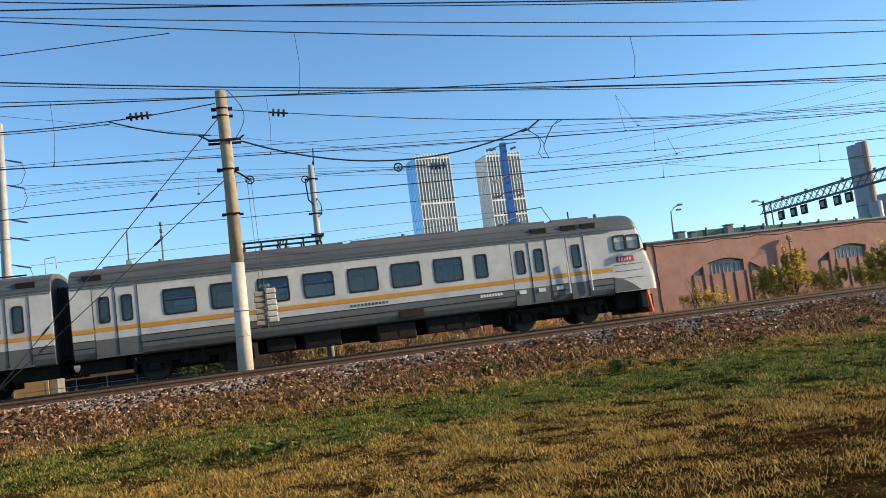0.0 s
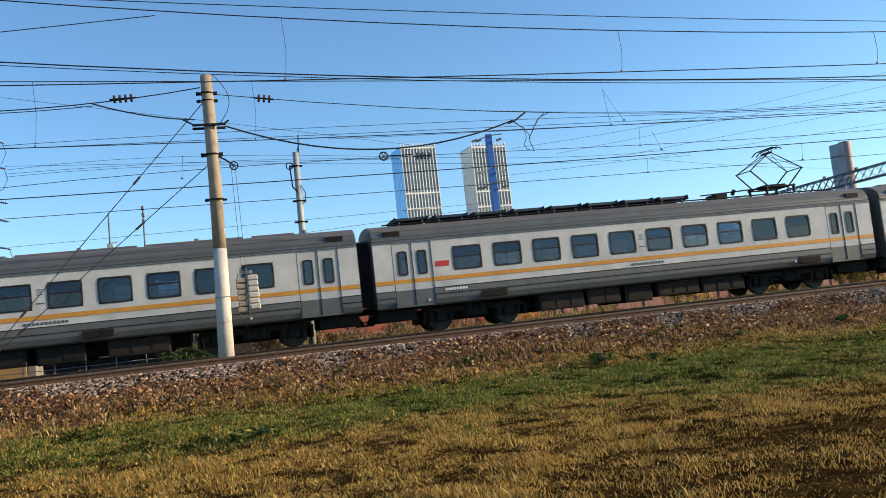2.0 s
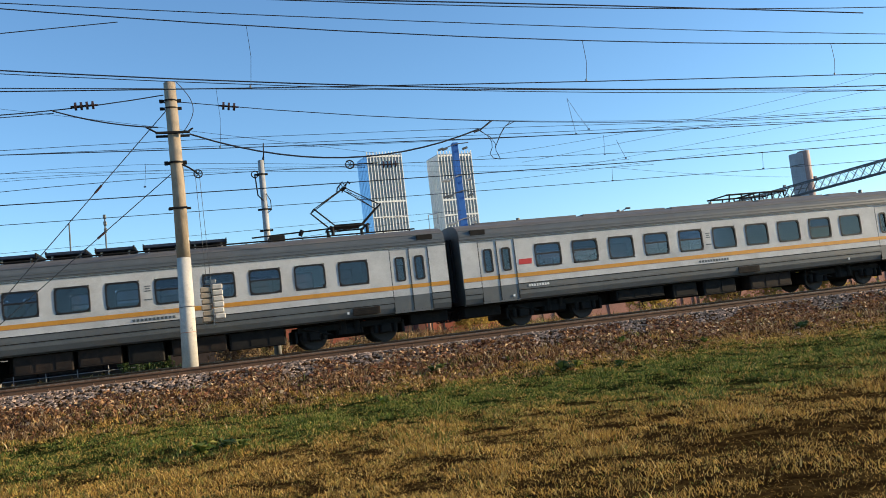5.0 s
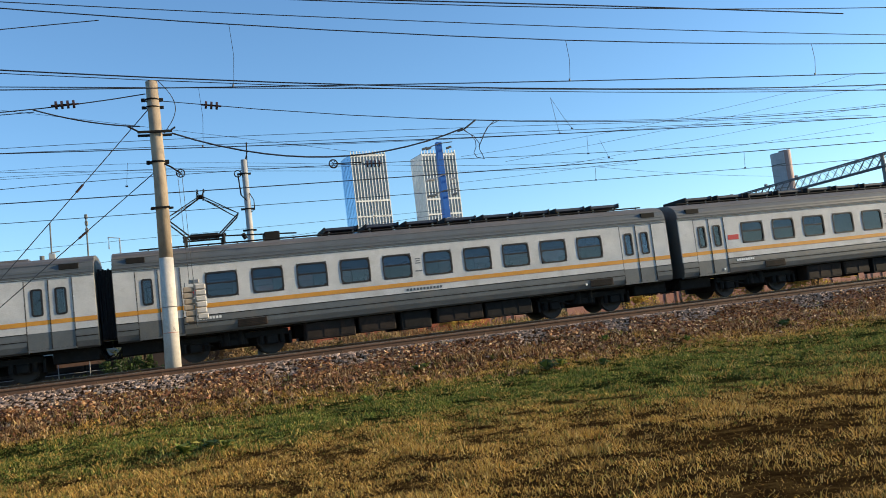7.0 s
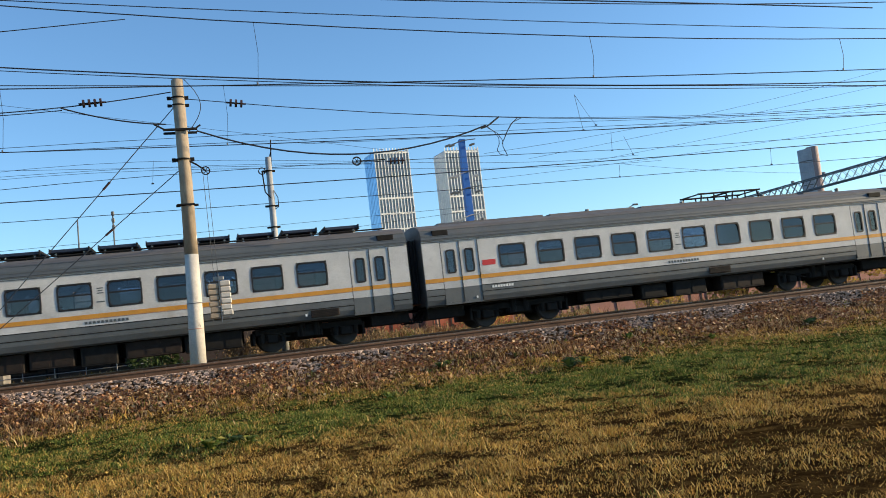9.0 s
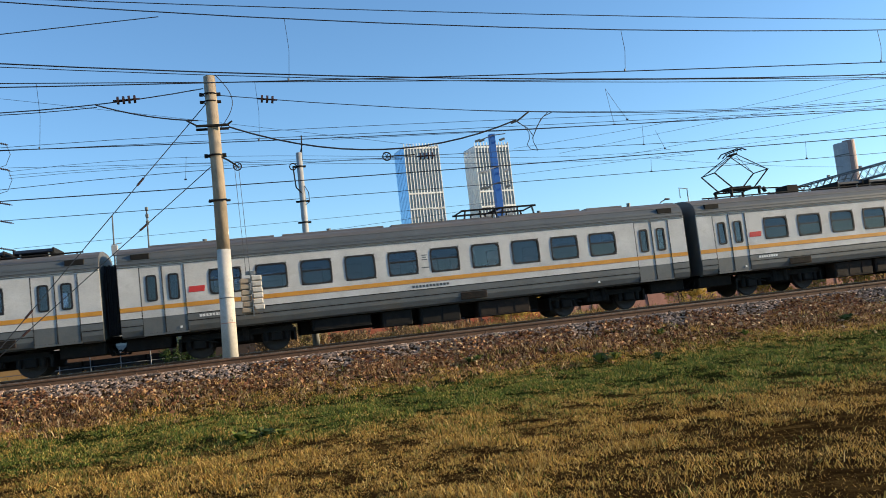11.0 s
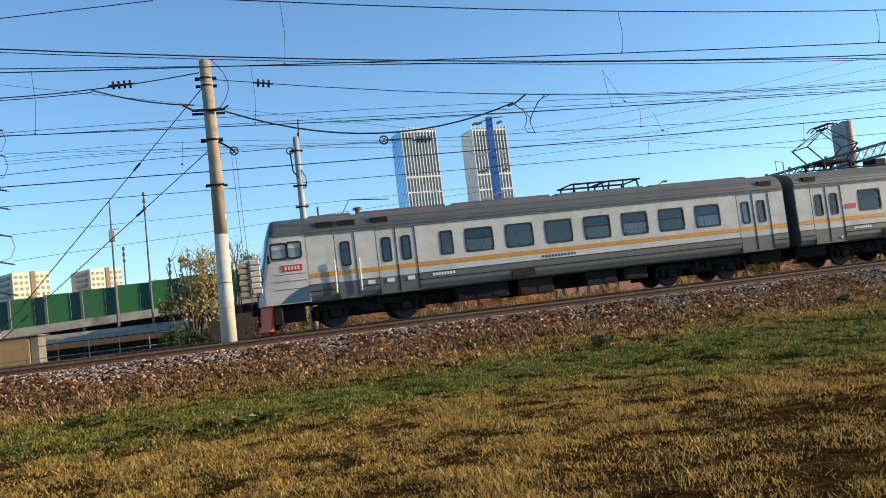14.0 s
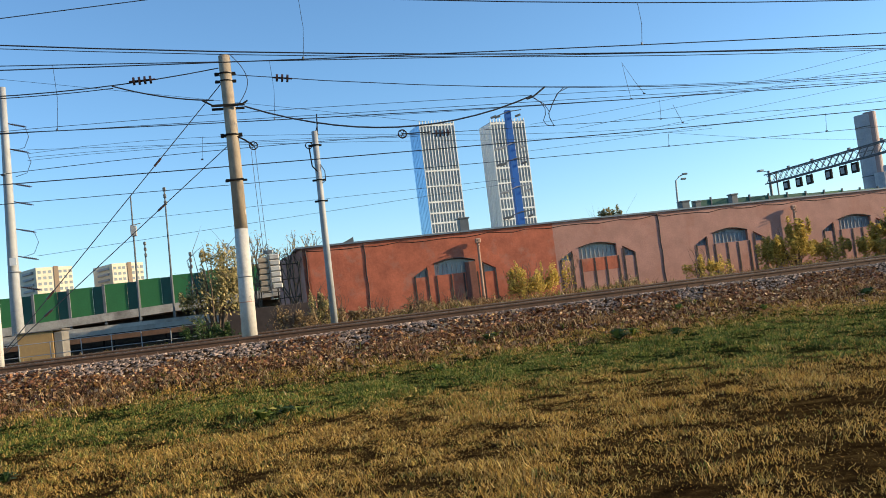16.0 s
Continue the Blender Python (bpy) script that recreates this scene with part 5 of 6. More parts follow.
def side_marks(car, kind):
    y = -HALF_W
    if kind != "motor_front":
        logo(car, -8.24, 2.29, y)
    else:
        logo(car, -8.24, 2.33, y)
    bars(car, -0.55, 1.65, 11, 0.085, 0.085, y, "dark_grey", 0.5)
    bm = bmesh.new()
    for k, (dz, w) in enumerate(((2.78, 0.2), (2.70, 0.14), (2.62, 0.2))):
        box(bm, -0.07 - w / 2 + 0.07, -0.07 + w / 2 + 0.07, y - 0.008, y, dz, dz + 0.035)
    box(bm, -0.13, 0.13, y - 0.008, y, 2.33, 2.37)
    part("emblem", bm, M["dark_grey"], car, "small grey emblem bars")
    bars(car, -7.95, 1.43, 8, 0.08, 0.09, y - 0.004, "white", 0.35)
    for x in (-8.6, 6.6):
        bm = bmesh.new()
        box(bm, x, x + 0.07, y - 0.012, y, 1.12, 1.2)
        part("marking", bm, M["white"], car, "small white marking")
    for x in ((-6.6, 6.8) if kind.startswith("motor") else (1.2,)):
        bm = bmesh.new()
        box(bm, x, x + 1.0, y - 0.02, y + 0.02, 1.05, 1.31, 0.015)
        lv = part("louvre", bm, M["brown_box"], car, "brown louvred hatch")
        bm = bmesh.new()
        for k in range(4):
            box(bm, x + 0.08, x + 0.92, y - 0.03, y - 0.018, 1.09 + 0.055 * k, 1.12 + 0.055 * k)
        part("slats", bm, M["black"], lv)


def roof_gear(car, kind):
    if kind.startswith("motor"):
        f = 1 if kind == "motor_front" else -1
        bm = bmesh.new()
        for s in (-0.9, 0.9):
            a, b = sorted((-9.9 * f, 9.6 * f))
            tube(bm, [(a, s, 4.075), (b, s, 4.075)], 0.03, 6)
            for k in range(20):
                tube(bm, [(a + 0.3 + k, s, 3.96), (a + 0.3 + k, s, 4.075)], 0.025, 5)
        part("roof_rail", bm, M["black"], car, "dark equipment rails on the roof")
        for k in range(8):
            x = f * ((-8.75 if f > 0 else -8.33) + 1.55 * k)
            bm = bmesh.new()
            box(bm, x - 0.62, x + 0.62, -0.85, 0.85, 4.185, 4.30, 0.02)
            rb = part("resistor_box", bm, M["resistor"], car, "dark blue-grey roof resistor box")
            for q in (-0.45, 0.45):
                for s in (-0.7, 0.7):
                    bm = bmesh.new()
                    tube(bm, [(x + q, s, 3.98), (x + q, s, 4.19)], 0.035, 8)
                    part("support_insulator", bm, M["white"], rb, "white support insulator")
            for q in (-0.62, 0.62):
                bm = bmesh.new()
                box(bm, x + q - 0.02, x + q + 0.02, -0.88, 0.88, 4.15, 4.33)
                part("end_plate", bm, M["black"], rb, "dark end plate")
        pantograph(car, 7.22 if f > 0 else -7.38, True)
        bm = bmesh.new()
        x = f * (4.55 if f > 0 else 5.0)
        box(bm, x - 0.28, x + 0.28, -0.4, 0.4, 4.03, 4.42 if f < 0 else 4.32, 0.03)
        tube(bm, [(x - 0.9 * f, -0.3, 4.3), (x + 2.0 * f, -0.3, 4.42)], 0.03, 6)
        tube(bm, [(x + 0.9 * f, 0.2, 4.3), (x + 1.0 * f, 0.2, 4.5)], 0.08, 8)
        part("arrester", bm, M["black"], car, "roof switch gear box")
        bm = bmesh.new()
        x = f * 10.2
        tube(bm, [(x, -0.9, 4.0), (x, -0.9, 4.55), (x + 0.35 * f, -0.9, 4.6), (x + 0.35 * f, -0.9, 4.2)], 0.025, 5)
        part("roof_ladder", bm, M["mast"], car, "thin roof ladder loop")
    else:
        # shallow ventilation ducts along the roof
        for a, b in ((-9.5, -5.2), (-4.9, -1.2), (-0.9, 3.0), (3.3, 6.6), (6.9, 8.4)):
            bm = bmesh.new()
            prism(bm, [(-0.9, 3.98), (-0.78, 4.105), (0.78, 4.105), (0.9, 3.98)], a, b)
            part("roof_duct", bm, M["roof_grey"], car, "shallow grey roof duct")
        for x in (-7.6, -3.2, 1.1, 5.0, 8.8):
            bm = bmesh.new()
            tube(bm, [(x, -0.6, 4.0), (x, -0.6, 4.19)], 0.08, 8)
            part("roof_cowl", bm, M["dark_grey"], car, "small roof cowl")
        f = {"trailer_rear": -1, "trailer_front": 1, "head": -1, "tail": 1}[kind]
        for c in ((2.6, 4.1) if kind != "trailer_rear" else (4.3, 5.9)):
            bm = bmesh.new()
            x = f * c
            for s in (-0.7, 0.7):
                tube(bm, [(x - 0.75, s, 4.42), (x + 0.75, s, 4.42)], 0.04, 6)
                for q in (-0.65, 0.0, 0.65):
                    tube(bm, [(x + q, s, 4.1), (x + q * 0.9, s, 4.42)], 0.035, 6)
            for q in (-0.7, 0.7):
                tube(bm, [(x + q, -0.7, 4.42), (x + q, 0.7, 4.42)], 0.03, 6)
            part("roof_rack", bm, M["black"], car, "low dark roof frame")


WHEELS = []
CARS = []


def middle_car(index, kind):
    lab = "silver-grey electric train motor car with raised pantograph" if kind.startswith("motor") else "silver-grey electric train trailer car with orange stripe"
    car = thing("train_car", lab, "train car", (0, FAR_Y, 0), "cars of the passing train")
    x0, x1 = -10.47, 10.47
    for y in (-HALF_W, HALF_W):
        side_wall(car, y, x0, x1, SIDE_WINDOWS, [(-9.06, 0.72), (9.06, 0.72)])
    roof_parts(car, x0, x1)
    car_ends(car, [(x0, -1), (x1, 1)])
    interior(car, x0, x1, SIDE_WINDOWS)
    for b in (-6.75, 6.75):
        for ws, x in bogie_mesh_parts(car, b):
            WHEELS.append((ws, x))
    if kind.startswith("motor"):
        under_boxes(car, [(-4.3, -2.5, 0.30, "brown_box"), (-2.35, -1.0, 0.34, "brown_box"), (-0.8, 0.35, 0.26, "black"), (0.6, 2.4, 0.36, "brown_box"), (2.5, 4.4, 0.32, "black")])
    else:
        under_boxes(car, [(-4.2, -2.1, 0.50, "black"), (-1.7, -0.6, 0.36, "black"), (-0.3, 1.2, 0.32, "black"), (1.9, 3.9, 0.34, "brown_box")])
    bm = bmesh.new()
    box(bm, x0 + 0.2, x1 - 0.2, -1.35, 1.35, 0.9, 1.08)
    part("underframe", bm, M["black"], car, "black underframe")
    side_marks(car, kind)
    roof_gear(car, kind)
    CARS.append((index, car))


def cab_ring(z):
    """The plan of the cab at height z: (x, y) from the far side round the nose to the near side, for a nose at +x."""
    nose = 10.44 if z <= 1.6 else 10.44 - 0.25 * (z - 1.6)
    w = 1.74
    if z > 3.37:
        for (wa, za), (wb, zb) in zip(ROOF, ROOF[1:]):
            if za <= z <= zb:
                w = wa + (wb - wa) * (z - za) / (zb - za)
        nose -= 0.15 * (z - 3.37) ** 2
    rc = 0.22
    front = [(nose - rc + rc * math.sin(a), w - rc * 0.75 + 0.75 * rc * math.cos(a)) for a in [radians(15 * k) for k in range(7)]]
    pts = [(8.70, w), (9.2, w)] + front
    pts += [(nose + 0.05, w * 0.35)]
    return pts + [(x, -y) for x, y in pts[::-1]]


def cab_shell(car, name, z0, z1, n, material, label, grow=0.0, cap=False, keep=None):
    bm = bmesh.new()
    rows = []
    for k in range(n + 1):
        z = z0 + (z1 - z0) * k / n
        rows.append([bm.verts.new((x + (grow if abs(y) < 1.5 else grow * 0.3), y * (1 + grow * 0.3), z)) for x, y in cab_ring(z)])
    m = len(rows[0])
    for u, v in zip(rows, rows[1:]):
        for i in range(m - 1):
            if keep is None or keep(i, rows.index(u)):
                bm.faces.new((u[i], u[i + 1], v[i + 1], v[i]))
    if cap:
        bm.faces.new(rows[-1])
    for v in [v for v in bm.verts if not v.link_faces]:
        bm.verts.remove(v)
    return part(name, bm, M[material], car, label, True)


def end_car(index, nose):
    """A driving car; built with its cab at +x, its gangway at -x, and turned about for the tail."""
    kind = "head" if nose > 0 else "tail"
    car = thing("train_car", "silver-grey electric train driving car with orange-red snowplough", "train car", (0, FAR_Y, 0), "cars of the passing train")
    body = car
    x0, x1 = -10.47, 8.72
    wins = [-7.0 + 1.565 * k for k in range(7)]
    for y in (-HALF_W, HALF_W):
        side_wall(body, y, x0, x1, wins, [(-9.06, 0.72), (5.5, 0.72), (7.34, 0.36)], [3.63])
    roof_parts(body, x0, x1)
    car_ends(body, [(x0, -1)])
    interior(body, x0, 7.9, wins)
    for b in (-6.75, 6.55):
        for ws, x in bogie_mesh_parts(body, b):
            WHEELS.append((ws, x))
    under_boxes(body, [(-4.3, -3.3, 0.45, "black"), (-3.0, -1.7, 0.40, "black"), (-0.4, 1.0, 0.32, "brown_box"), (1.4, 3.4, 0.38, "black")])
    bm = bmesh.new()
    box(bm, x0 + 0.2, 9.9, -1.35, 1.35, 0.9, 1.06)
    part("underframe", bm, M["black"], body, "black underframe")
    # cab
    cab_shell(body, "cab_lower", 1.0, 2.3, 6, "silver", "silver-grey cab shell")
    cab_shell(body, "cab_upper", 2.3, 3.37, 5, "silver", "silver-grey cab shell")
    cab_shell(body, "cab_roof", 3.37, 4.04, 8, "eave_grey", "rounded blue-grey cab roof", 0.0, True)
    cab_shell(body, "front_mask", 2.0, 3.36, 6, "blue_paint", "blue-grey painted surround of the windscreen", 0.015, False, lambda i, k: 5 <= i <= 13)
    # the windscreen: rounded at its corners, slightly proud of the painted surround
    for s in (-1, 1):
        bm = bmesh.new()
        cols = []
        for q in range(9):
            v = 0.03 + 1.37 * q / 8
            cut = 0.22 * max(0.0, (v - 1.0) / 0.4) ** 2
            col = []
            for k in range(7):
                z = 2.26 + cut + (3.22 - 2.26 - 2 * cut) * k / 6
                ring_x = cab_ring(z)
                x = ring_x[9][0] + (ring_x[8][0] - ring_x[9][0]) * max(0.0, (v - 0.61) / 0.96)
                col.append(bm.verts.new((x + 0.03 - 0.04 * max(0.0, v - 0.9), s * v, z)))
            cols.append(col)
        for u, w in zip(cols, cols[1:]):
            for k in range(6):
                bm.faces.new((u[k], w[k], w[k + 1], u[k + 1]))
        part("windscreen", bm, M["windscreen"], body, "large windscreen half, sky reflection in its blue", True)
    for s in (-1, 1):
        bm = bmesh.new()
        y0, y1 = sorted((s * 1.735, s * 1.765))
        box(bm, 8.70, 9.86, y0, y1, 3.36, 3.40)
        part("rain_gutter", bm, M["dark_grey"], body, "thin dark rain gutter")
    bm = bmesh.new()
    cols = []
    for j in range(4, 16):
        low = 1.30 + 0.62 * (abs(j - 9.5) / 5.5) ** 3
        col = []
        for k in range(7):
            z = low + (2.0 - low) * k / 6
            x, y = cab_ring(z)[j]
            col.append(bm.verts.new((x + (0.015 if abs(y) < 1.5 else 0.005), y * 1.0045, z)))
        cols.append(col)
    for u, v in zip(cols, cols[1:]):
        for k in range(6):
            bm.faces.new((u[k], v[k], v[k + 1], u[k + 1]))
    part("cab_apron", bm, M["blue_paint"], body, "dark blue-grey rounded nose panel", True)
    bm = bmesh.new()
    plate(bm, [(-1.05, 1.36), (-0.5, 1.0), (0.5, 1.0), (1.05, 1.36), (0.8, 1.40), (-0.8, 1.40)], 0.0, 0.03)
    bmesh.ops.rotate(bm, verts=bm.verts[:], cent=(0, 0, 0), matrix=Matrix.Rotation(radians(90), 3, "Z"))
    bmesh.ops.translate(bm, verts=bm.verts[:], vec=(10.50, 0, 0))
    part("nose_panel", bm, M["orange_red"], body, "orange-red panel under the nose")
    for s in (-1, 1):
        bm = bmesh.new()
        for u in (-0.5, -0.1, 0.3):
            yy = s * 0.55 + u * 0.75 + 0.07
            frame_plate(bm, rounded(yy - 0.12, yy + 0.12, 0.30, 0.82, 0.03), rounded(yy - 0.075, yy + 0.075, 0.36, 0.76, 0.02), 0.0, 0.04)
        bmesh.ops.rotate(bm, verts=bm.verts[:], cent=(0, 0, 0), matrix=Matrix.Rotation(radians(90), 3, "Z"))
        bmesh.ops.translate(bm, verts=bm.verts[:], vec=(10.54, 0, 0))
        part("plough_ribs", bm, M["black"], body, "dark rib outlines on the snowplough")
    for s in (-1, 1):
        y = s * HALF_W
        window_set(body, 9.12, 0.44, 2.60, 3.12, y + s * 0.024, False, 0.07, "glass_cab")
        window_set(body, 9.66, 0.50, 2.60, 3.10, y + s * 0.024, False, 0.07, "glass_cab")
        bm = bmesh.new()
        y0, y1 = sorted((y, y + s * 0.012))
        plate(bm, [(8.72, 1.03), (9.75, 1.03), (9.45, 1.28), (9.05, 1.50), (8.72, 1.575)], y0, y1)
        # on the tail car blue paint stands in for the panel's shade
        part("cab_foot_panel", bm, M["blue_paint"] if nose < 0 else M["dark_grey"], body, "dark grey sweeping cab foot panel, shade blue on the tail")
        bm = bmesh.new()
        for x in (6.90, 7.78):
            tube(bm, [(x, y + s * 0.06, 1.2), (x, y + s * 0.08, 2.35)], 0.03, 6)
        part("handrail", bm, M["white"], body, "pale handrail beside the cab door")
        bm = bmesh.new()
        tube(bm, [(9.95, y * 0.98, 2.5), (10.05, y + s * 0.22, 2.57)], 0.02, 5)
        y0, y1 = sorted((y + s * 0.16, y + s * 0.30))
        box(bm, 10.0, 10.08, y0, y1, 2.45, 2.73, 0.01)
        part("mirror", bm, M["black"], body, "dark rear-view mirror")
        bm = bmesh.new()
        for z in (2.02, 1.78, 1.5):
            y0, y1 = sorted((y, y + s * 0.01))
            box(bm, 8.8, 9.95, y0, y1, z, z + 0.018)
        part("seam", bm, M["dark_grey"], body, "thin dark panel seam")
        bm = bmesh.new()
        tube(bm, [(10.30, s * 1.42, 1.42), (10.40, s * 1.42, 1.42)], 0.085, 12)
        part("headlight", bm, M["white"], body, "pale round headlight")
    # snowplough and buffer beam
    bm = bmesh.new()
    vs = [bm.verts.new(p) for p in ((10.05, -1.6, 1.0), (10.42, -1.0, 1.0), (10.42, 1.0, 1.0), (10.05, 1.6, 1.0), (10.2, -1.55, 0.12), (10.55, -0.9, 0.12), (10.55, 0.9, 0.12), (10.2, 1.55, 0.12),
                                     (9.95, -1.55, 1.0), (9.95, 1.55, 1.0), (10.08, -1.5, 0.12), (10.08, 1.5, 0.12))]
    for f in ((0, 1, 5, 4), (1, 2, 6, 5), (2, 3, 7, 6), (8, 0, 4, 10), (3, 9, 11, 7), (8, 9, 3, 2, 1, 0), (4, 5, 6, 7, 11, 10), (9, 8, 10, 11)):
        bm.faces.new([vs[k] for k in f])
    part("snowplough", bm, M["orange_red"], body, "orange-red snowplough")
    # black plate and struts added to darken the space behind the plough
    bm = bmesh.new()
    box(bm, 9.80, 9.94, -1.5, 1.5, 0.16, 1.0, 0.02)
    for q in (-1.1, -0.4, 0.4, 1.1):
        box(bm, 8.9, 9.80, q - 0.05, q + 0.05, 0.35, 1.0, 0.02)
    part("plough_backing", bm, M["black"], body, "black backing added for the dark behind the snowplough")
    for s in (-1, 1):
        bm = bmesh.new()
        y0, y1 = sorted((s * 1.3, s * 1.66))
        box(bm, 9.72, 10.02, y0, y1, 0.3, 1.0, 0.04)
        part("corner_guard", bm, M["black"], body, "grimy black corner step")
    bm = bmesh.new()
    box(bm, 10.42, 10.75, -0.34, 0.34, 0.72, 1.18, 0.06)
    part("coupler", bm, M["black"], body)
    bm = bmesh.new()
    tube(bm, [(7.1, -0.3, 4.1), (6.75, -0.3, 4.72), (5.2, -0.3, 4.62)], 0.018, 5)
    part("aerial", bm, M["black"], body, "thin roof aerial")
    bm = bmesh.new()
    tube(bm, [(8.0, 0.2, 4.1), (8.0, 0.2, 4.5)], 0.03, 6)
    part("aerial", bm, M["black"], body, "thin roof aerial")
    bm = bmesh.new()
    if nose > 0:
        prism(bm, [(-0.45, 4.02), (-0.5, 4.2), (0.5, 4.2), (0.45, 4.02)], 4.9, 5.8)
        part("roof_unit", bm, M["roof_grey"], body, "grey roof unit")
    else:
        tube(bm, [(6.5, 0, 4.0), (6.5, 0, 4.28)], 0.1, 10)
        tube(bm, [(6.5, 0, 4.28), (6.5, 0, 4.36)], 0.17, 10)
        part("roof_chimney", bm, M["dark_grey"], body, "small capped roof chimney")
    logo_y = -HALF_W if nose > 0 else HALF_W
    bm = bmesh.new()
    s = -1 if nose > 0 else 1
    y0, y1 = sorted((logo_y, logo_y + s * 0.014))
    plate(bm, [(8.9, 2.13), (9.62, 2.13), (9.62, 2.35), (8.9, 2.35)], y0, y1)
    b = part("badge", bm, M["red"], body, "red badge with pale bars")
    bm = bmesh.new()
    for k in range(5):
        y0, y1 = sorted((logo_y + s * 0.014, logo_y + s * 0.02))
        box(bm, 9.0 + 0.11 * k, 9.06 + 0.11 * k, y0, y1, 2.18, 2.30)
    part("badge_bars", bm, M["white"], b)
    bars(body, -1.3, 1.65, 11, 0.085, 0.085, logo_y if s < 0 else logo_y + 0.012, "dark_grey", 0.5)
    bars(body, 3.45, 1.43, 8, 0.08, 0.10, logo_y - 0.004 if s < 0 else logo_y + 0.018, "white", 0.35)
    for x in (4.95, 5.7, 6.4):
        bm = bmesh.new()
        y0, y1 = sorted((logo_y - s * 0.03, logo_y + s * 0.012))
        box(bm, x, x + 0.26, y0, y1, 1.38, 1.52)
        part("marking", bm, M["white"], body, "small white marking")
    bm = bmesh.new()
    y0, y1 = sorted((logo_y, logo_y + s * 0.02))
    box(bm, 0.4, 1.3, y0, y1, 1.05, 1.31, 0.015)
    part("louvre", bm, M["brown_box"], body, "brown louvred hatch")
    for x in (7.2, 6.0):
        for s in (-1, 1):
            bm = bmesh.new()
            y0, y1 = sorted((s * 1.60, s * 1.735))
            box(bm, x - 0.3, x + 0.3, y0, y1, 3.55, 3.74, 0.01)
            part("vent_grille", bm, M["black"], body, "dark roof vent grille")
    roof_gear(body, "head")
    CARS.append((index, car))


KINDS = {1: "motor_front", 2: "trailer_rear", 3: "trailer_front", 4: "motor_front", 5: "motor_rear", 6: "trailer_front", 7: "motor_rear", 8: "trailer_front", 9: "motor_rear"}
end_car(0, 1)
for i in range(1, 10):
    middle_car(i, KINDS[i])
end_car(10, -1)


# ------------------------------------------------------------------ overhead lines
def wire_points(y, c, x0, x1, step=4.0):
    n = max(14, int((x1 - x0) / step))
    return [(x0 + (x1 - x0) * k / n, y, sum(a * (x0 + (x1 - x0) * k / n) ** p for p, a in enumerate(c))) for k in range(n + 1)]


def plain_wire(y, c, x0, x1, r=0.014, label="thin dark overhead wire above the railway"):
    bm = bmesh.new()
    tube(bm, wire_points(y, c, x0, x1), r * (1.2 if y < 33 else 0.85), 5)
    solo("overhead_wire", bm, M["wire"], label, "wire", "overhead wires")


def catenary(y, top, low, x0, x1, drops, label, r=0.014, yard=True):
    t = thing("catenary_line", label, "overhead line", (0, 0, 0), "catenary lines", "", yard)
    bm = bmesh.new()
    tube(bm, wire_points(y, top, x0, x1), r * (1.2 if y < 33 else 0.85), 5)
    part("messenger_wire", bm, M["wire"], t)
    bm = bmesh.new()
    tube(bm, wire_points(y, low, x0, x1), r * (1.2 if y < 33 else 0.85), 5)
    part("contact_wire", bm, M["wire"], t)
    for x in drops:
        za = sum(a * x ** p for p, a in enumerate(top))
        zb = sum(a * x ** p for p, a in enumerate(low))
        bm = bmesh.new()
        tube(bm, [(x, y, za), (x + 0.05, y, (za + zb) / 2), (x - 0.04, y, zb)], 0.009, 4)
        tube(bm, [(x - 0.05, y, zb), (x - 0.05, y, zb + 0.08)], 0.03, 5)
        part("dropper", bm, M["wire"], t)


def insulator(x, y, z, dx, dz, n, gap, r, label):
    bm = bmesh.new()
    for k in range(n):
        tube(bm, [(x + dx * gap * k - 0.035 * dx, y, z + dz * gap * k - 0.035 * dz), (x + dx * gap * k + 0.035 * dx, y, z + dz * gap * k + 0.035 * dz)], r, 12)
    tube(bm, [(x - 0.15 * dx, y, z - 0.15 * dz), (x + dx * (gap * (n - 1) + 0.15), y, z + dz * (gap * (n - 1) + 0.15))], 0.03, 6)
    solo("insulator_string", bm, M["insulator"], label, "insulator", "strain insulators")


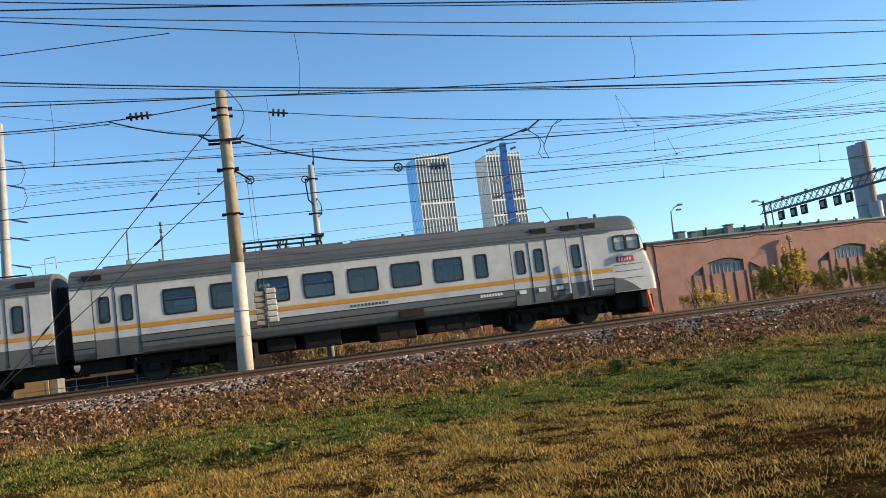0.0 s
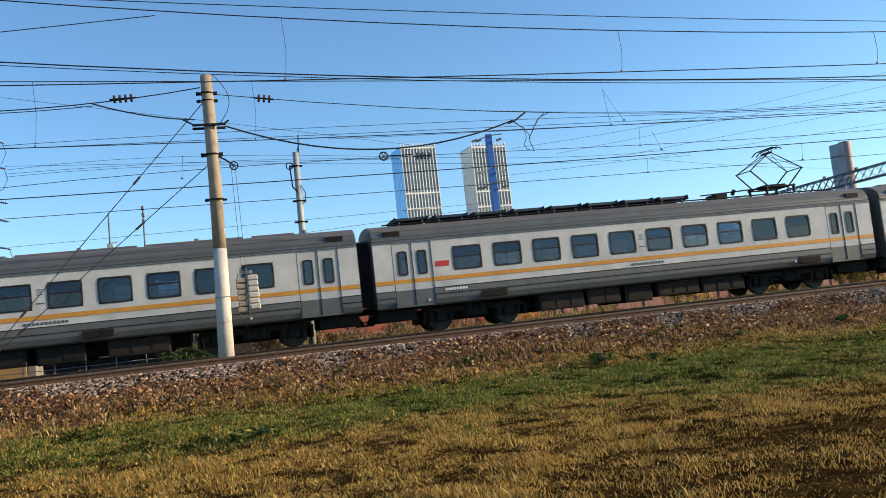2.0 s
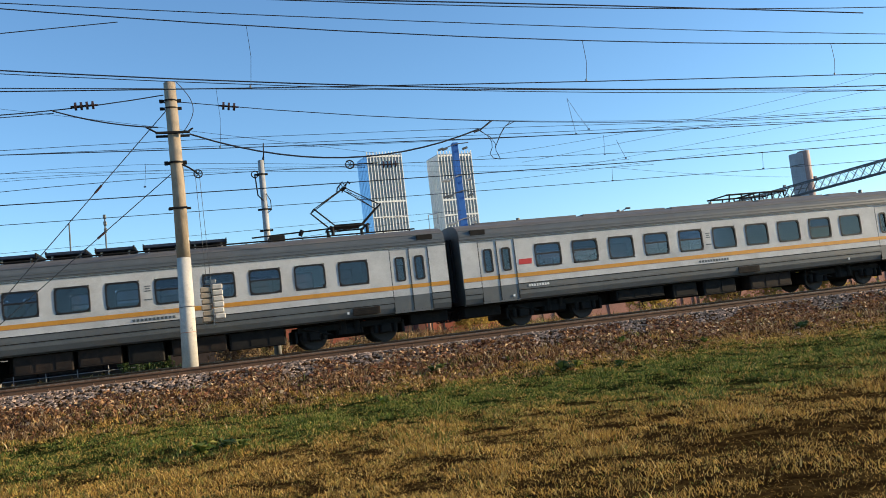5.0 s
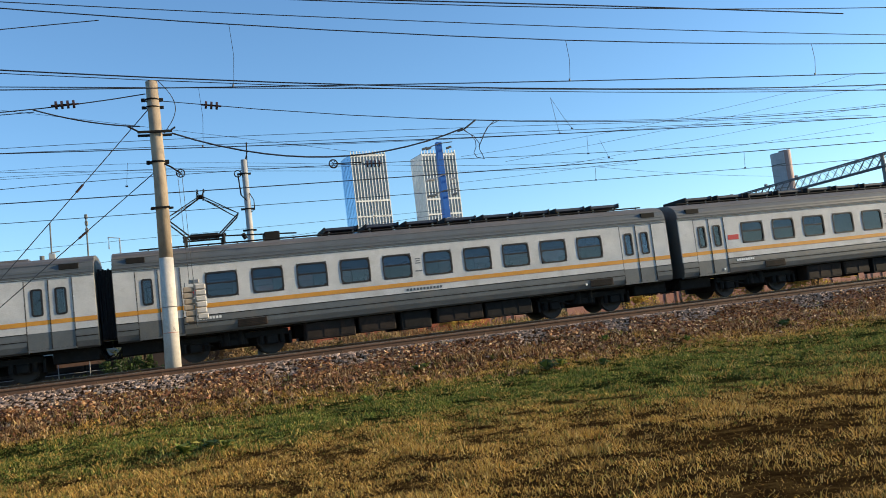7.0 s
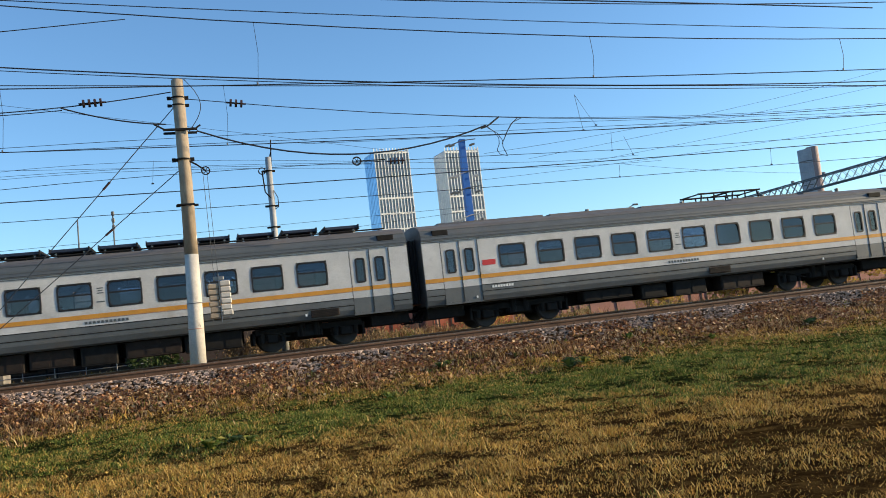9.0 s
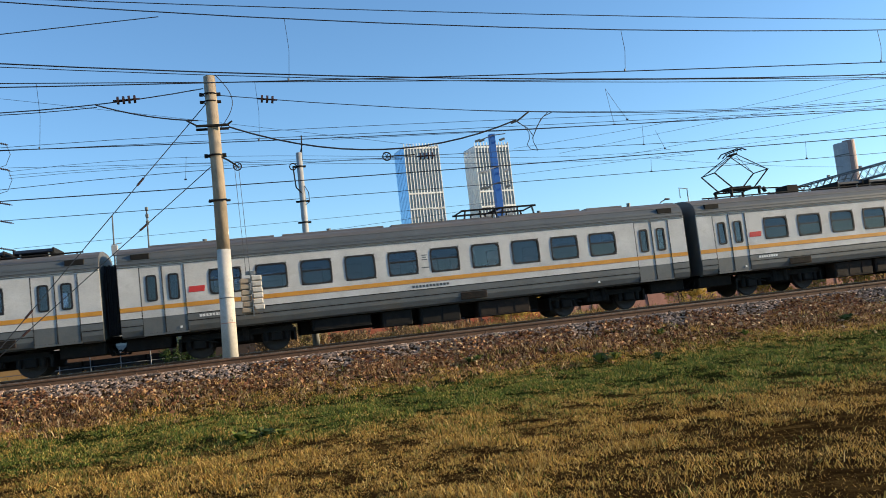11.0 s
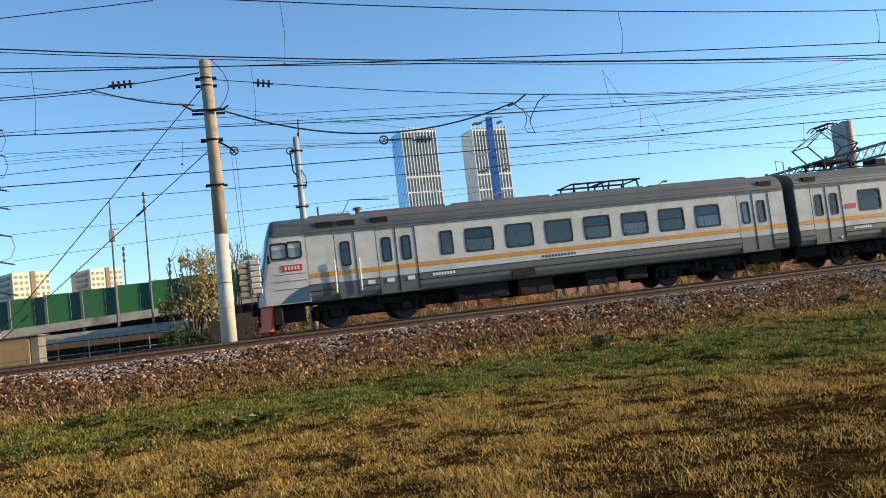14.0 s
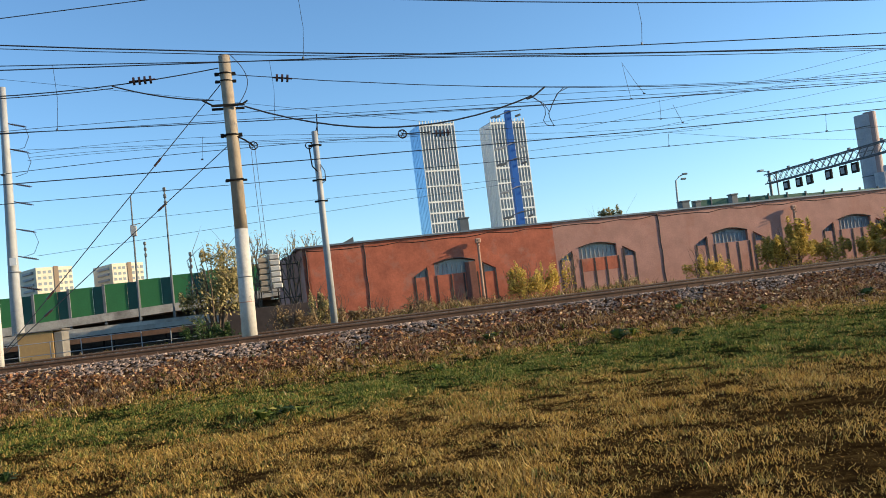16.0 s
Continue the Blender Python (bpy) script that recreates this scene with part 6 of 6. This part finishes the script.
def build_lines():
    catenary(25.2, (10.089, -0.083889, 0.0014434), (8.0438, -0.019723, 0.00028954), -24, 50, (-9.2, 2.0, 12.95, 22.9, 33, 44), "catenary with droppers above the empty track", 0.015, False)
    catenary(FAR_Y, (10.049, -0.039005, 2.95e-05), (7.78, -0.020792, 0.00039374), -26, 72, (-6.35, 1.2), "upper catenary with droppers above the train track", 0.015, False)
    bm = bmesh.new()
    tube(bm, wire_points(FAR_Y, (6.16, 0.0, 0.0002), -26, 60), 0.019, 5)
    tagged(new("contact_wire", mesh_of(bm, M["wire"])), "dark contact wire above the train track", "wire", "overhead wires")
    plain_wire(25.2, (10.855, -0.012217, -0.00026937), -24, 26, 0.02, "thick dark feeder cable above the track")
    plain_wire(23.0, (9.984, -0.042338, 0.0012401), -24, 30, 0.013)
    plain_wire(27.0, (11.15, -0.048198, 0.00048719), -24, 60, 0.013)
    plain_wire(28.3, (9.3811, -0.070315, 0.0012051), -24, 62, 0.02)
    plain_wire(28.3, (9.2855, -0.069129, 0.0010338), -24, 62, 0.012)
    plain_wire(28.25, (8.7631, 0.15102, 0.011102), -14, 0.2, 0.016)
    plain_wire(28.25, (8.66, 0.148, 0.0115), -14, -3.1, 0.012)
    plain_wire(28.25, (8.6317, -0.1345, 0.0030583), 0.5, 45, 0.012)
    plain_wire(28.2, (7.7148, -0.061099, 0.047357), -3.13, -0.05, 0.02, "drooping black jumper cable")
    plain_wire(28.2, (7.8419, -0.45835, 0.036703), 0.9, 10.9, 0.024, "drooping thick black cable")
    plain_wire(25.2, (10.168, 0.10345), -14, -0.9, 0.012)
    plain_wire(34, (10.246, -0.12631, 0.002448), 10, 40, 0.012)
    plain_wire(36, (9.1583, 0.0084754, -0.00097775, 1.4111e-05), -14, 38, 0.013)
    plain_wire(36, (8.8692, -0.0042524, 1.0125e-05), -14, 42, 0.014)
    plain_wire(36, (8.7241, -0.015399, 0.00056526), 5.4, 30, 0.012)
    plain_wire(38, (8.0533, 0.020406, -0.0017966, 3.5447e-05), -12, 40, 0.016)
    plain_wire(38, (6.4781, 0.003517, 0.00010452), -14, 44, 0.017)
    plain_wire(60, (13.441, -0.030862, -0.0032124, 8.0059e-05), -12.3, 36, 0.015)
    plain_wire(60, (12.813, -0.029355, -0.0022713, 5.3424e-05), -12.3, 38, 0.015)
    plain_wire(60, (13.013, -0.014533, -0.0017257), -12.3, 14, 0.015)
    plain_wire(50, (9.7566, 0.012911, 0.0018488), 19, 52, 0.012)
    plain_wire(50, (7.7351, 0.099778, 0.00050185), 22, 54, 0.012)
    plain_wire(50, (6.6346, 0.11779), 26, 54, 0.012)
    plain_wire(50, (8.4133, 0.015906, 0.00080343), 18, 54, 0.012)
    plain_wire(60, (19.047, -0.30845, 0.0023866), 34, 52, 0.014)
    plain_wire(60, (8.3447, 0.018739), -12.3, 21, 0.015)
    plain_wire(60, (7.1482, 0.06051), -12.3, 21, 0.015)
    plain_wire(60, (12.967, -0.038654), -12.3, 14, 0.016)
    plain_wire(40, (10.793, -0.16876, -0.00027799), -14, 10, 0.010)
    for y, pts in ((36, ((18.58, 10.4), (18.72, 9.28), (18.82, 8.65))), (36, ((18.58, 10.4), (19.1, 9.5), (19.52, 8.86))), (38, ((21.39, 8.97), (21.32, 8.0))), (38, ((22.08, 8.68), (22.48, 7.73))), (38, ((21.62, 7.23), (21.55, 6.61))), (38, ((30.82, 7.65), (30.73, 6.73))), (38, ((-0.71, 8.7), (-0.82, 7.7)))):
        bm = bmesh.new()
        tube(bm, [(x, y, z) for x, z in pts], 0.009, 4)
        tube(bm, [(pts[-1][0] - 0.05, y, pts[-1][1]), (pts[-1][0] + 0.05, y, pts[-1][1])], 0.035, 5)
        solo("dropper_wire", bm, M["wire"], "thin dropper wire between two overhead wires", "wire", "dropper wires")
    for x0, z0, x1, z1, l in ((0.23, 8.28, -7.6, -0.3, "upper"), (0.25, 6.22, -7.75, -0.3, "lower")):
        s = thing("stay_wire", "dark steel stay wire bracing the catenary pole", "stay", (0, 28.3, 0), "stay wires")
        bm = bmesh.new()
        tube(bm, [(x0, 0, z0), (x1, 0, z1)], 0.015, 6)
        part("cable", bm, M["wire"], s)
        for f in (0.27, 0.72):
            bm = bmesh.new()
            x, z = x0 + (x1 - x0) * f, z0 + (z1 - z0) * f
            dx, dz = (x1 - x0) / 10, (z1 - z0) / 10
            tube(bm, [(x, 0, z), (x + dx * 0.28, 0, z + dz * 0.28)], 0.036, 8)
            part("stay_insulator", bm, M["insulator"], s)
    insulator(-1.95, 28.25, 8.53, -1, -0.05, 4, 0.17, 0.13, "dark four-disc strain insulator on the anchor wire")
    insulator(2.05, 28.25, 8.37, 1, -0.12, 3, 0.17, 0.13, "dark three-disc strain insulator on the wire")
    insulator(8.7, 34, 7.28, 1, 0.0, 4, 0.17, 0.15, "dark four-disc strain insulator on a far wire")
    t = thing("tension_pulley", "dark spoked tensioning pulley on an overhead wire", "pulley", (7.3, 34, 7.36))
    bm = bmesh.new()
    ring(bm, (0, 0, 0), 0.17, 0.03)
    part("rim", bm, M["black"], t)
    bm = bmesh.new()
    for k in range(3):
        a = k * math.pi / 3
        tube(bm, [(-0.17 * math.cos(a), 0, -0.17 * math.sin(a)), (0.17 * math.cos(a), 0, 0.17 * math.sin(a))], 0.015, 5)
    tube(bm, [(0, 0, 0), (1.2, 0, 0)], 0.025, 5)
    part("spokes", bm, M["black"], t)
    bm = bmesh.new()
    def loose(pts):
        tube(bm, [(x, 28.2, z) for x, z in pts], 0.014, 5)
    tube(bm, [(10.7, 28.2, 7.1), (10.95, 28.2, 7.17), (11.44, 28.2, 7.5)], 0.035, 6)
    loose([(10.95, 7.15), (11.2, 6.95), (11.34, 6.72), (11.33, 6.5), (11.22, 6.29), (11.32, 6.12), (11.6, 6.06)])
    loose([(10.95, 7.12), (11.3, 6.9), (11.48, 6.62), (11.46, 6.4), (11.6, 6.06)])
    loose([(12.3, 7.42), (11.95, 7.28), (11.72, 6.98), (11.56, 6.7), (11.44, 6.5)])
    loose([(12.15, 7.43), (11.86, 7.2), (11.66, 6.9), (11.5, 6.6)])
    solo("wire_jumper", bm, M["wire"], "tangle of loose jumper cables on the overhead wire", "wire")


build_lines()


# ------------------------------------------------------------------ shrubs and trees
def leaf_cloud(rng, vs, fs, c, rx, ry, rz, n, size):
    for _ in range(n):
        while True:
            p = Vector((rng.uniform(-1, 1), rng.uniform(-1, 1), rng.uniform(-1, 1)))
            if p.length < 1 and noise.noise((p.x * 1.8 + c[0], p.y * 1.8 + c[1], p.z * 1.8 + c[2])) > -0.22 - 0.25 * (1 - p.length):
                break
        q = Vector((c[0] + p.x * rx, c[1] + p.y * ry, c[2] + p.z * rz))
        a = Vector((rng.gauss(0, 1), rng.gauss(0, 1), rng.gauss(0, 1))).normalized()
        b = a.orthogonal().normalized()
        s = size * rng.uniform(0.6, 1.4)
        o = len(vs)
        vs.extend(((q - a * s)[:], (q + b * s * 0.5)[:], (q + a * s)[:], (q - b * s * 0.5)[:]))
        fs.append((o, o + 1, o + 2, o + 3))


def shrub(name, label, x, y, z, clouds, material, seed, stems=7, h=1.6, cat="shrub", leaf=0.06):
    rng = random.Random(seed)
    t = thing(name, label, cat, (x, y, z), "trackside shrubs")
    bm = bmesh.new()
    for _ in range(stems):
        a, l = rng.uniform(0, math.tau), rng.uniform(0.15, 0.5) * h
        p = [(rng.uniform(-0.15, 0.15), rng.uniform(-0.1, 0.1), -0.2)]
        for k in range(1, 4):
            p.append((p[0][0] + math.cos(a) * l * k / 3 + rng.uniform(-0.08, 0.08), p[0][1] + math.sin(a) * l * 0.5 * k / 3, h * k / 3 * rng.uniform(0.85, 1.05)))
        tube(bm, p, 0.03 * h / 1.6, 5, 0.008)
        for q in range(3):
            s = Vector(p[1 + q % 3])
            e = s + Vector((rng.uniform(-0.4, 0.4), rng.uniform(-0.3, 0.3), rng.uniform(0.2, 0.6))) * (h / 2)
            tube(bm, [s[:], ((s + e) / 2 + Vector((0.03, 0, 0.05)))[:], e[:]], 0.014, 4, 0.004)
    part("stem_clump", bm, M["bark"], t, "thin brown stems")
    vs, fs = [], []
    for cx, cz, rx, rz, n in clouds:
        # each mass of leaves: a loose core and many upright sprays of uneven height
        leaf_cloud(rng, vs, fs, (cx, 0, cz - rz * 0.15), rx * 0.9, rx * 0.7, rz * 0.75, int(n * 0.4), leaf)
        k = max(5, int(rx * 7))
        for _ in range(k):
            ux, h2 = rng.uniform(-1, 1), rng.uniform(0.35, 1.15)
            w2 = rng.uniform(0.10, 0.24) * (0.6 + rx * 0.5)
            hz = rz * h2 * (1 - 0.45 * ux * ux)
            leaf_cloud(rng, vs, fs, (cx + ux * rx, rng.uniform(-0.5, 0.5) * rx, cz + hz * 0.35), w2, w2, hz * 0.8, int(n * 0.75 / k), leaf)
    if fs:
        me = bpy.data.meshes.new("mesh")
        me.from_pydata(vs, [], fs)
        me.materials.append(M[material])
        ob = new("foliage", me)
        ob.parent = t


shrub("bush", "dense autumn bush with olive and yellow leaves behind the track", -1.0, 39, -0.5, [(0.2, 2.6, 1.3, 1.5, 1500), (0.6, 3.9, 0.9, 0.8, 500), (-0.5, 2.0, 1.0, 1.1, 700), (1.0, 2.2, 0.9, 1.4, 600)], "leaf_olive", 1, 12, 4.2, leaf=0.075)
shrub("bush", "low dark green bush at the foot of a taller one", -1.5, 38, -0.5, [(0.0, 0.7, 1.0, 0.7, 900), (1.0, 0.5, 0.8, 0.5, 500)], "leaf_green", 2, 5, 1.0)
shrub("bush", "reddish brown leafless scrub beside the pole", 1.9, 37.5, -0.5, [(0.0, 0.8, 0.9, 0.7, 700), (0.9, 0.6, 0.7, 0.6, 500)], "leaf_dry", 3, 14, 1.4)
shrub("bush", "dry yellowish shrub at the foot of the brick wall", 3.6, 40, -0.5, [(0.0, 1.2, 0.6, 1.0, 900), (0.5, 0.8, 0.5, 0.6, 500)], "leaf_olive", 4, 9, 2.0)
shrub("bush", "yellow-leaved bush before the brick wall", 16.0, 46.5, -0.55, [(0.3, 1.0, 1.5, 1.0, 3000), (-0.5, 1.8, 0.6, 0.8, 700), (1.6, 1.4, 0.6, 1.0, 700)], "leaf_yellow", 5, 10, 2.2, leaf=0.07)
shrub("bush", "thin yellow-green sapling before the brick wall", 18.9, 47, -0.55, [(0.0, 1.3, 0.6, 1.2, 450)], "leaf_yellow", 6, 6, 2.4, leaf=0.07)
shrub("bush", "low dry scrub under the arched window", 11.8, 46, -0.55, [(0.0, 0.5, 1.6, 0.5, 700), (2.2, 0.5, 0.9, 0.5, 400)], "leaf_dry", 7, 16, 1.3)
shrub("bush", "yellow bush beside the faded wall", 27.0, 46, -0.55, [(0.0, 0.9, 1.2, 0.9, 1300), (1.5, 0.8, 0.9, 0.8, 900)], "leaf_yellow", 8, 9, 1.9, leaf=0.07)
shrub("bush", "broad yellow-green bush against the faded wall", 33.6, 46, -0.55, [(0.0, 1.5, 1.6, 1.5, 3600), (2.4, 1.1, 1.4, 1.1, 2200), (-1.6, 1.2, 1.0, 1.1, 1300), (0.5, 2.5, 0.7, 1.2, 900)], "leaf_yellow", 9, 12, 2.4, leaf=0.1)
shrub("bush", "large orange-yellow bush against the faded wall", 40.5, 45, -0.55, [(0.0, 1.7, 2.0, 1.5, 4000), (2.6, 2.0, 1.8, 1.5, 3200), (-1.9, 1.0, 1.2, 0.9, 1400)], "leaf_yellow", 10, 12, 2.8, leaf=0.11)
shrub("bush", "low green and yellow scrub along the wall foot", 22.4, 46.5, -0.55, [(0.0, 0.5, 1.3, 0.5, 600), (-2.0, 0.4, 1.0, 0.4, 400)], "leaf_olive", 12, 8, 1.0)
shrub("bush", "dry low scrub beneath the wall", 6.8, 42, -0.55, [(0.0, 0.5, 1.8, 0.5, 900), (2.4, 0.5, 1.2, 0.5, 500)], "leaf_dry", 13, 16, 1.2)


shrub("bush", "low reddish brown scrub at the corner of the workshop", 4.6, 41, -0.55, [(0.0, 0.7, 1.1, 0.7, 1000), (1.5, 0.6, 0.9, 0.6, 700)], "leaf_dry", 14, 16, 1.5)
shrub("bush", "tangled brown scrub at the wall foot", 9.4, 45, -0.55, [(0.0, 0.6, 1.4, 0.6, 1000), (1.8, 0.5, 1.0, 0.5, 600)], "leaf_dry", 15, 16, 1.3)


def bare_tree(x, y, z, h, seed, label):
    rng = random.Random(seed)
    t = thing("tree", label, "tree", (x, y, z))
    bm = bmesh.new()
    tips = []
    def grow(p, d, l, r, depth):
        e = p + d * l
        tube(bm, [p[:], ((p + e) / 2 + Vector((rng.uniform(-1, 1), rng.uniform(-1, 1), 0)) * 0.05 * l)[:], e[:]], r, 5, r * 0.75)
        tips.append(e)
        if depth:
            for _ in range(rng.choice((2, 3, 3))):
                nd = (d + Vector((rng.uniform(-0.6, 0.6), rng.uniform(-0.6, 0.6), rng.uniform(-0.1, 0.35)))).normalized()
                grow(e, nd, l * rng.uniform(0.6, 0.8), r * 0.7, depth - 1)
    for _ in range(3):
        grow(Vector((rng.uniform(-0.3, 0.3), 0, -0.3)), Vector((rng.uniform(-0.35, 0.35), rng.uniform(-0.2, 0.2), 1)).normalized(), h * 0.33, 0.07, 4)
    part("limb_crown", bm, M["bark"], t, "bare branching limbs")
    vs, fs = [], []
    for e in tips:
        if rng.random() < 0.7:
            leaf_cloud(rng, vs, fs, e[:], 0.25, 0.25, 0.25, 4, 0.07)
    me = bpy.data.meshes.new("mesh")
    me.from_pydata(vs, [], fs)
    me.materials.append(M["leaf_olive"])
    ob = new("foliage", me)
    ob.parent = t


bare_tree(3.4, 52, -0.6, 6.2, 21, "half-bare small tree behind the brick workshop")
bare_tree(1.6, 54, -0.6, 6.6, 22, "half-bare small tree beside the workshop")
shrub("tree", "small round olive tree crown behind the workshop roof", 44.9, 95, -1.2, [(0, 9.3, 1.3, 1.5, 1100)], "leaf_olive", 30, 6, 9.0, "tree", 0.14)
shrub("tree", "distant low tree behind the workshop roof", 47.6, 110, -1.2, [(0, 9.6, 1.2, 0.8, 350)], "leaf_olive", 31, 5, 9.2, "tree", 0.12)


# ------------------------------------------------------------------ movement
S0, V0, ACC = -5.959, 15.9485, -0.0272      # the first coupling's place, speed and its change
UNEVEN = ((0, -0.26), (0.75, -0.02), (1.5, 0.11), (2.5, 0.15), (4, 0.13), (5.5, 0.10), (7, 0.01), (8.5, -0.11), (9.2, -0.18), (11, -0.06), (13, 0.06), (13.5, 0.28), (14, 0.66), (14.5, 0.93), (15, 1.32), (15.5, 1.65), (16, 2.0))


def run(t):
    u = 0.0
    for (t0, a), (t1, b) in zip(UNEVEN, UNEVEN[1:]):
        if t0 <= t <= t1:
            u = a + (b - a) * (t - t0) / (t1 - t0)
    return S0 + V0 * t + 0.5 * ACC * t * t + u


def motions():
    for index, car in CARS:
        off = 10.75 - 21.5 * index
        turn = 180 if index == 10 else 0
        walk(car, [(0.5 * k, pose(run(0.5 * k) + off, FAR_Y, 0, 0, 0, turn)) for k in range(33)])
    tail = CARS[-1][1]
    for ws, x in WHEELS:
        d = -1 if tail in (ws.parent, ws.parent.parent) else 1
        rows = []
        for k in range(0, 481):
            t = k / FPS
            rows.append((t, pose(x, 0, 0.517, 0, d * math.degrees((run(t) - S0) / 0.517) % 360)))
        walk(ws, rows)


motions()
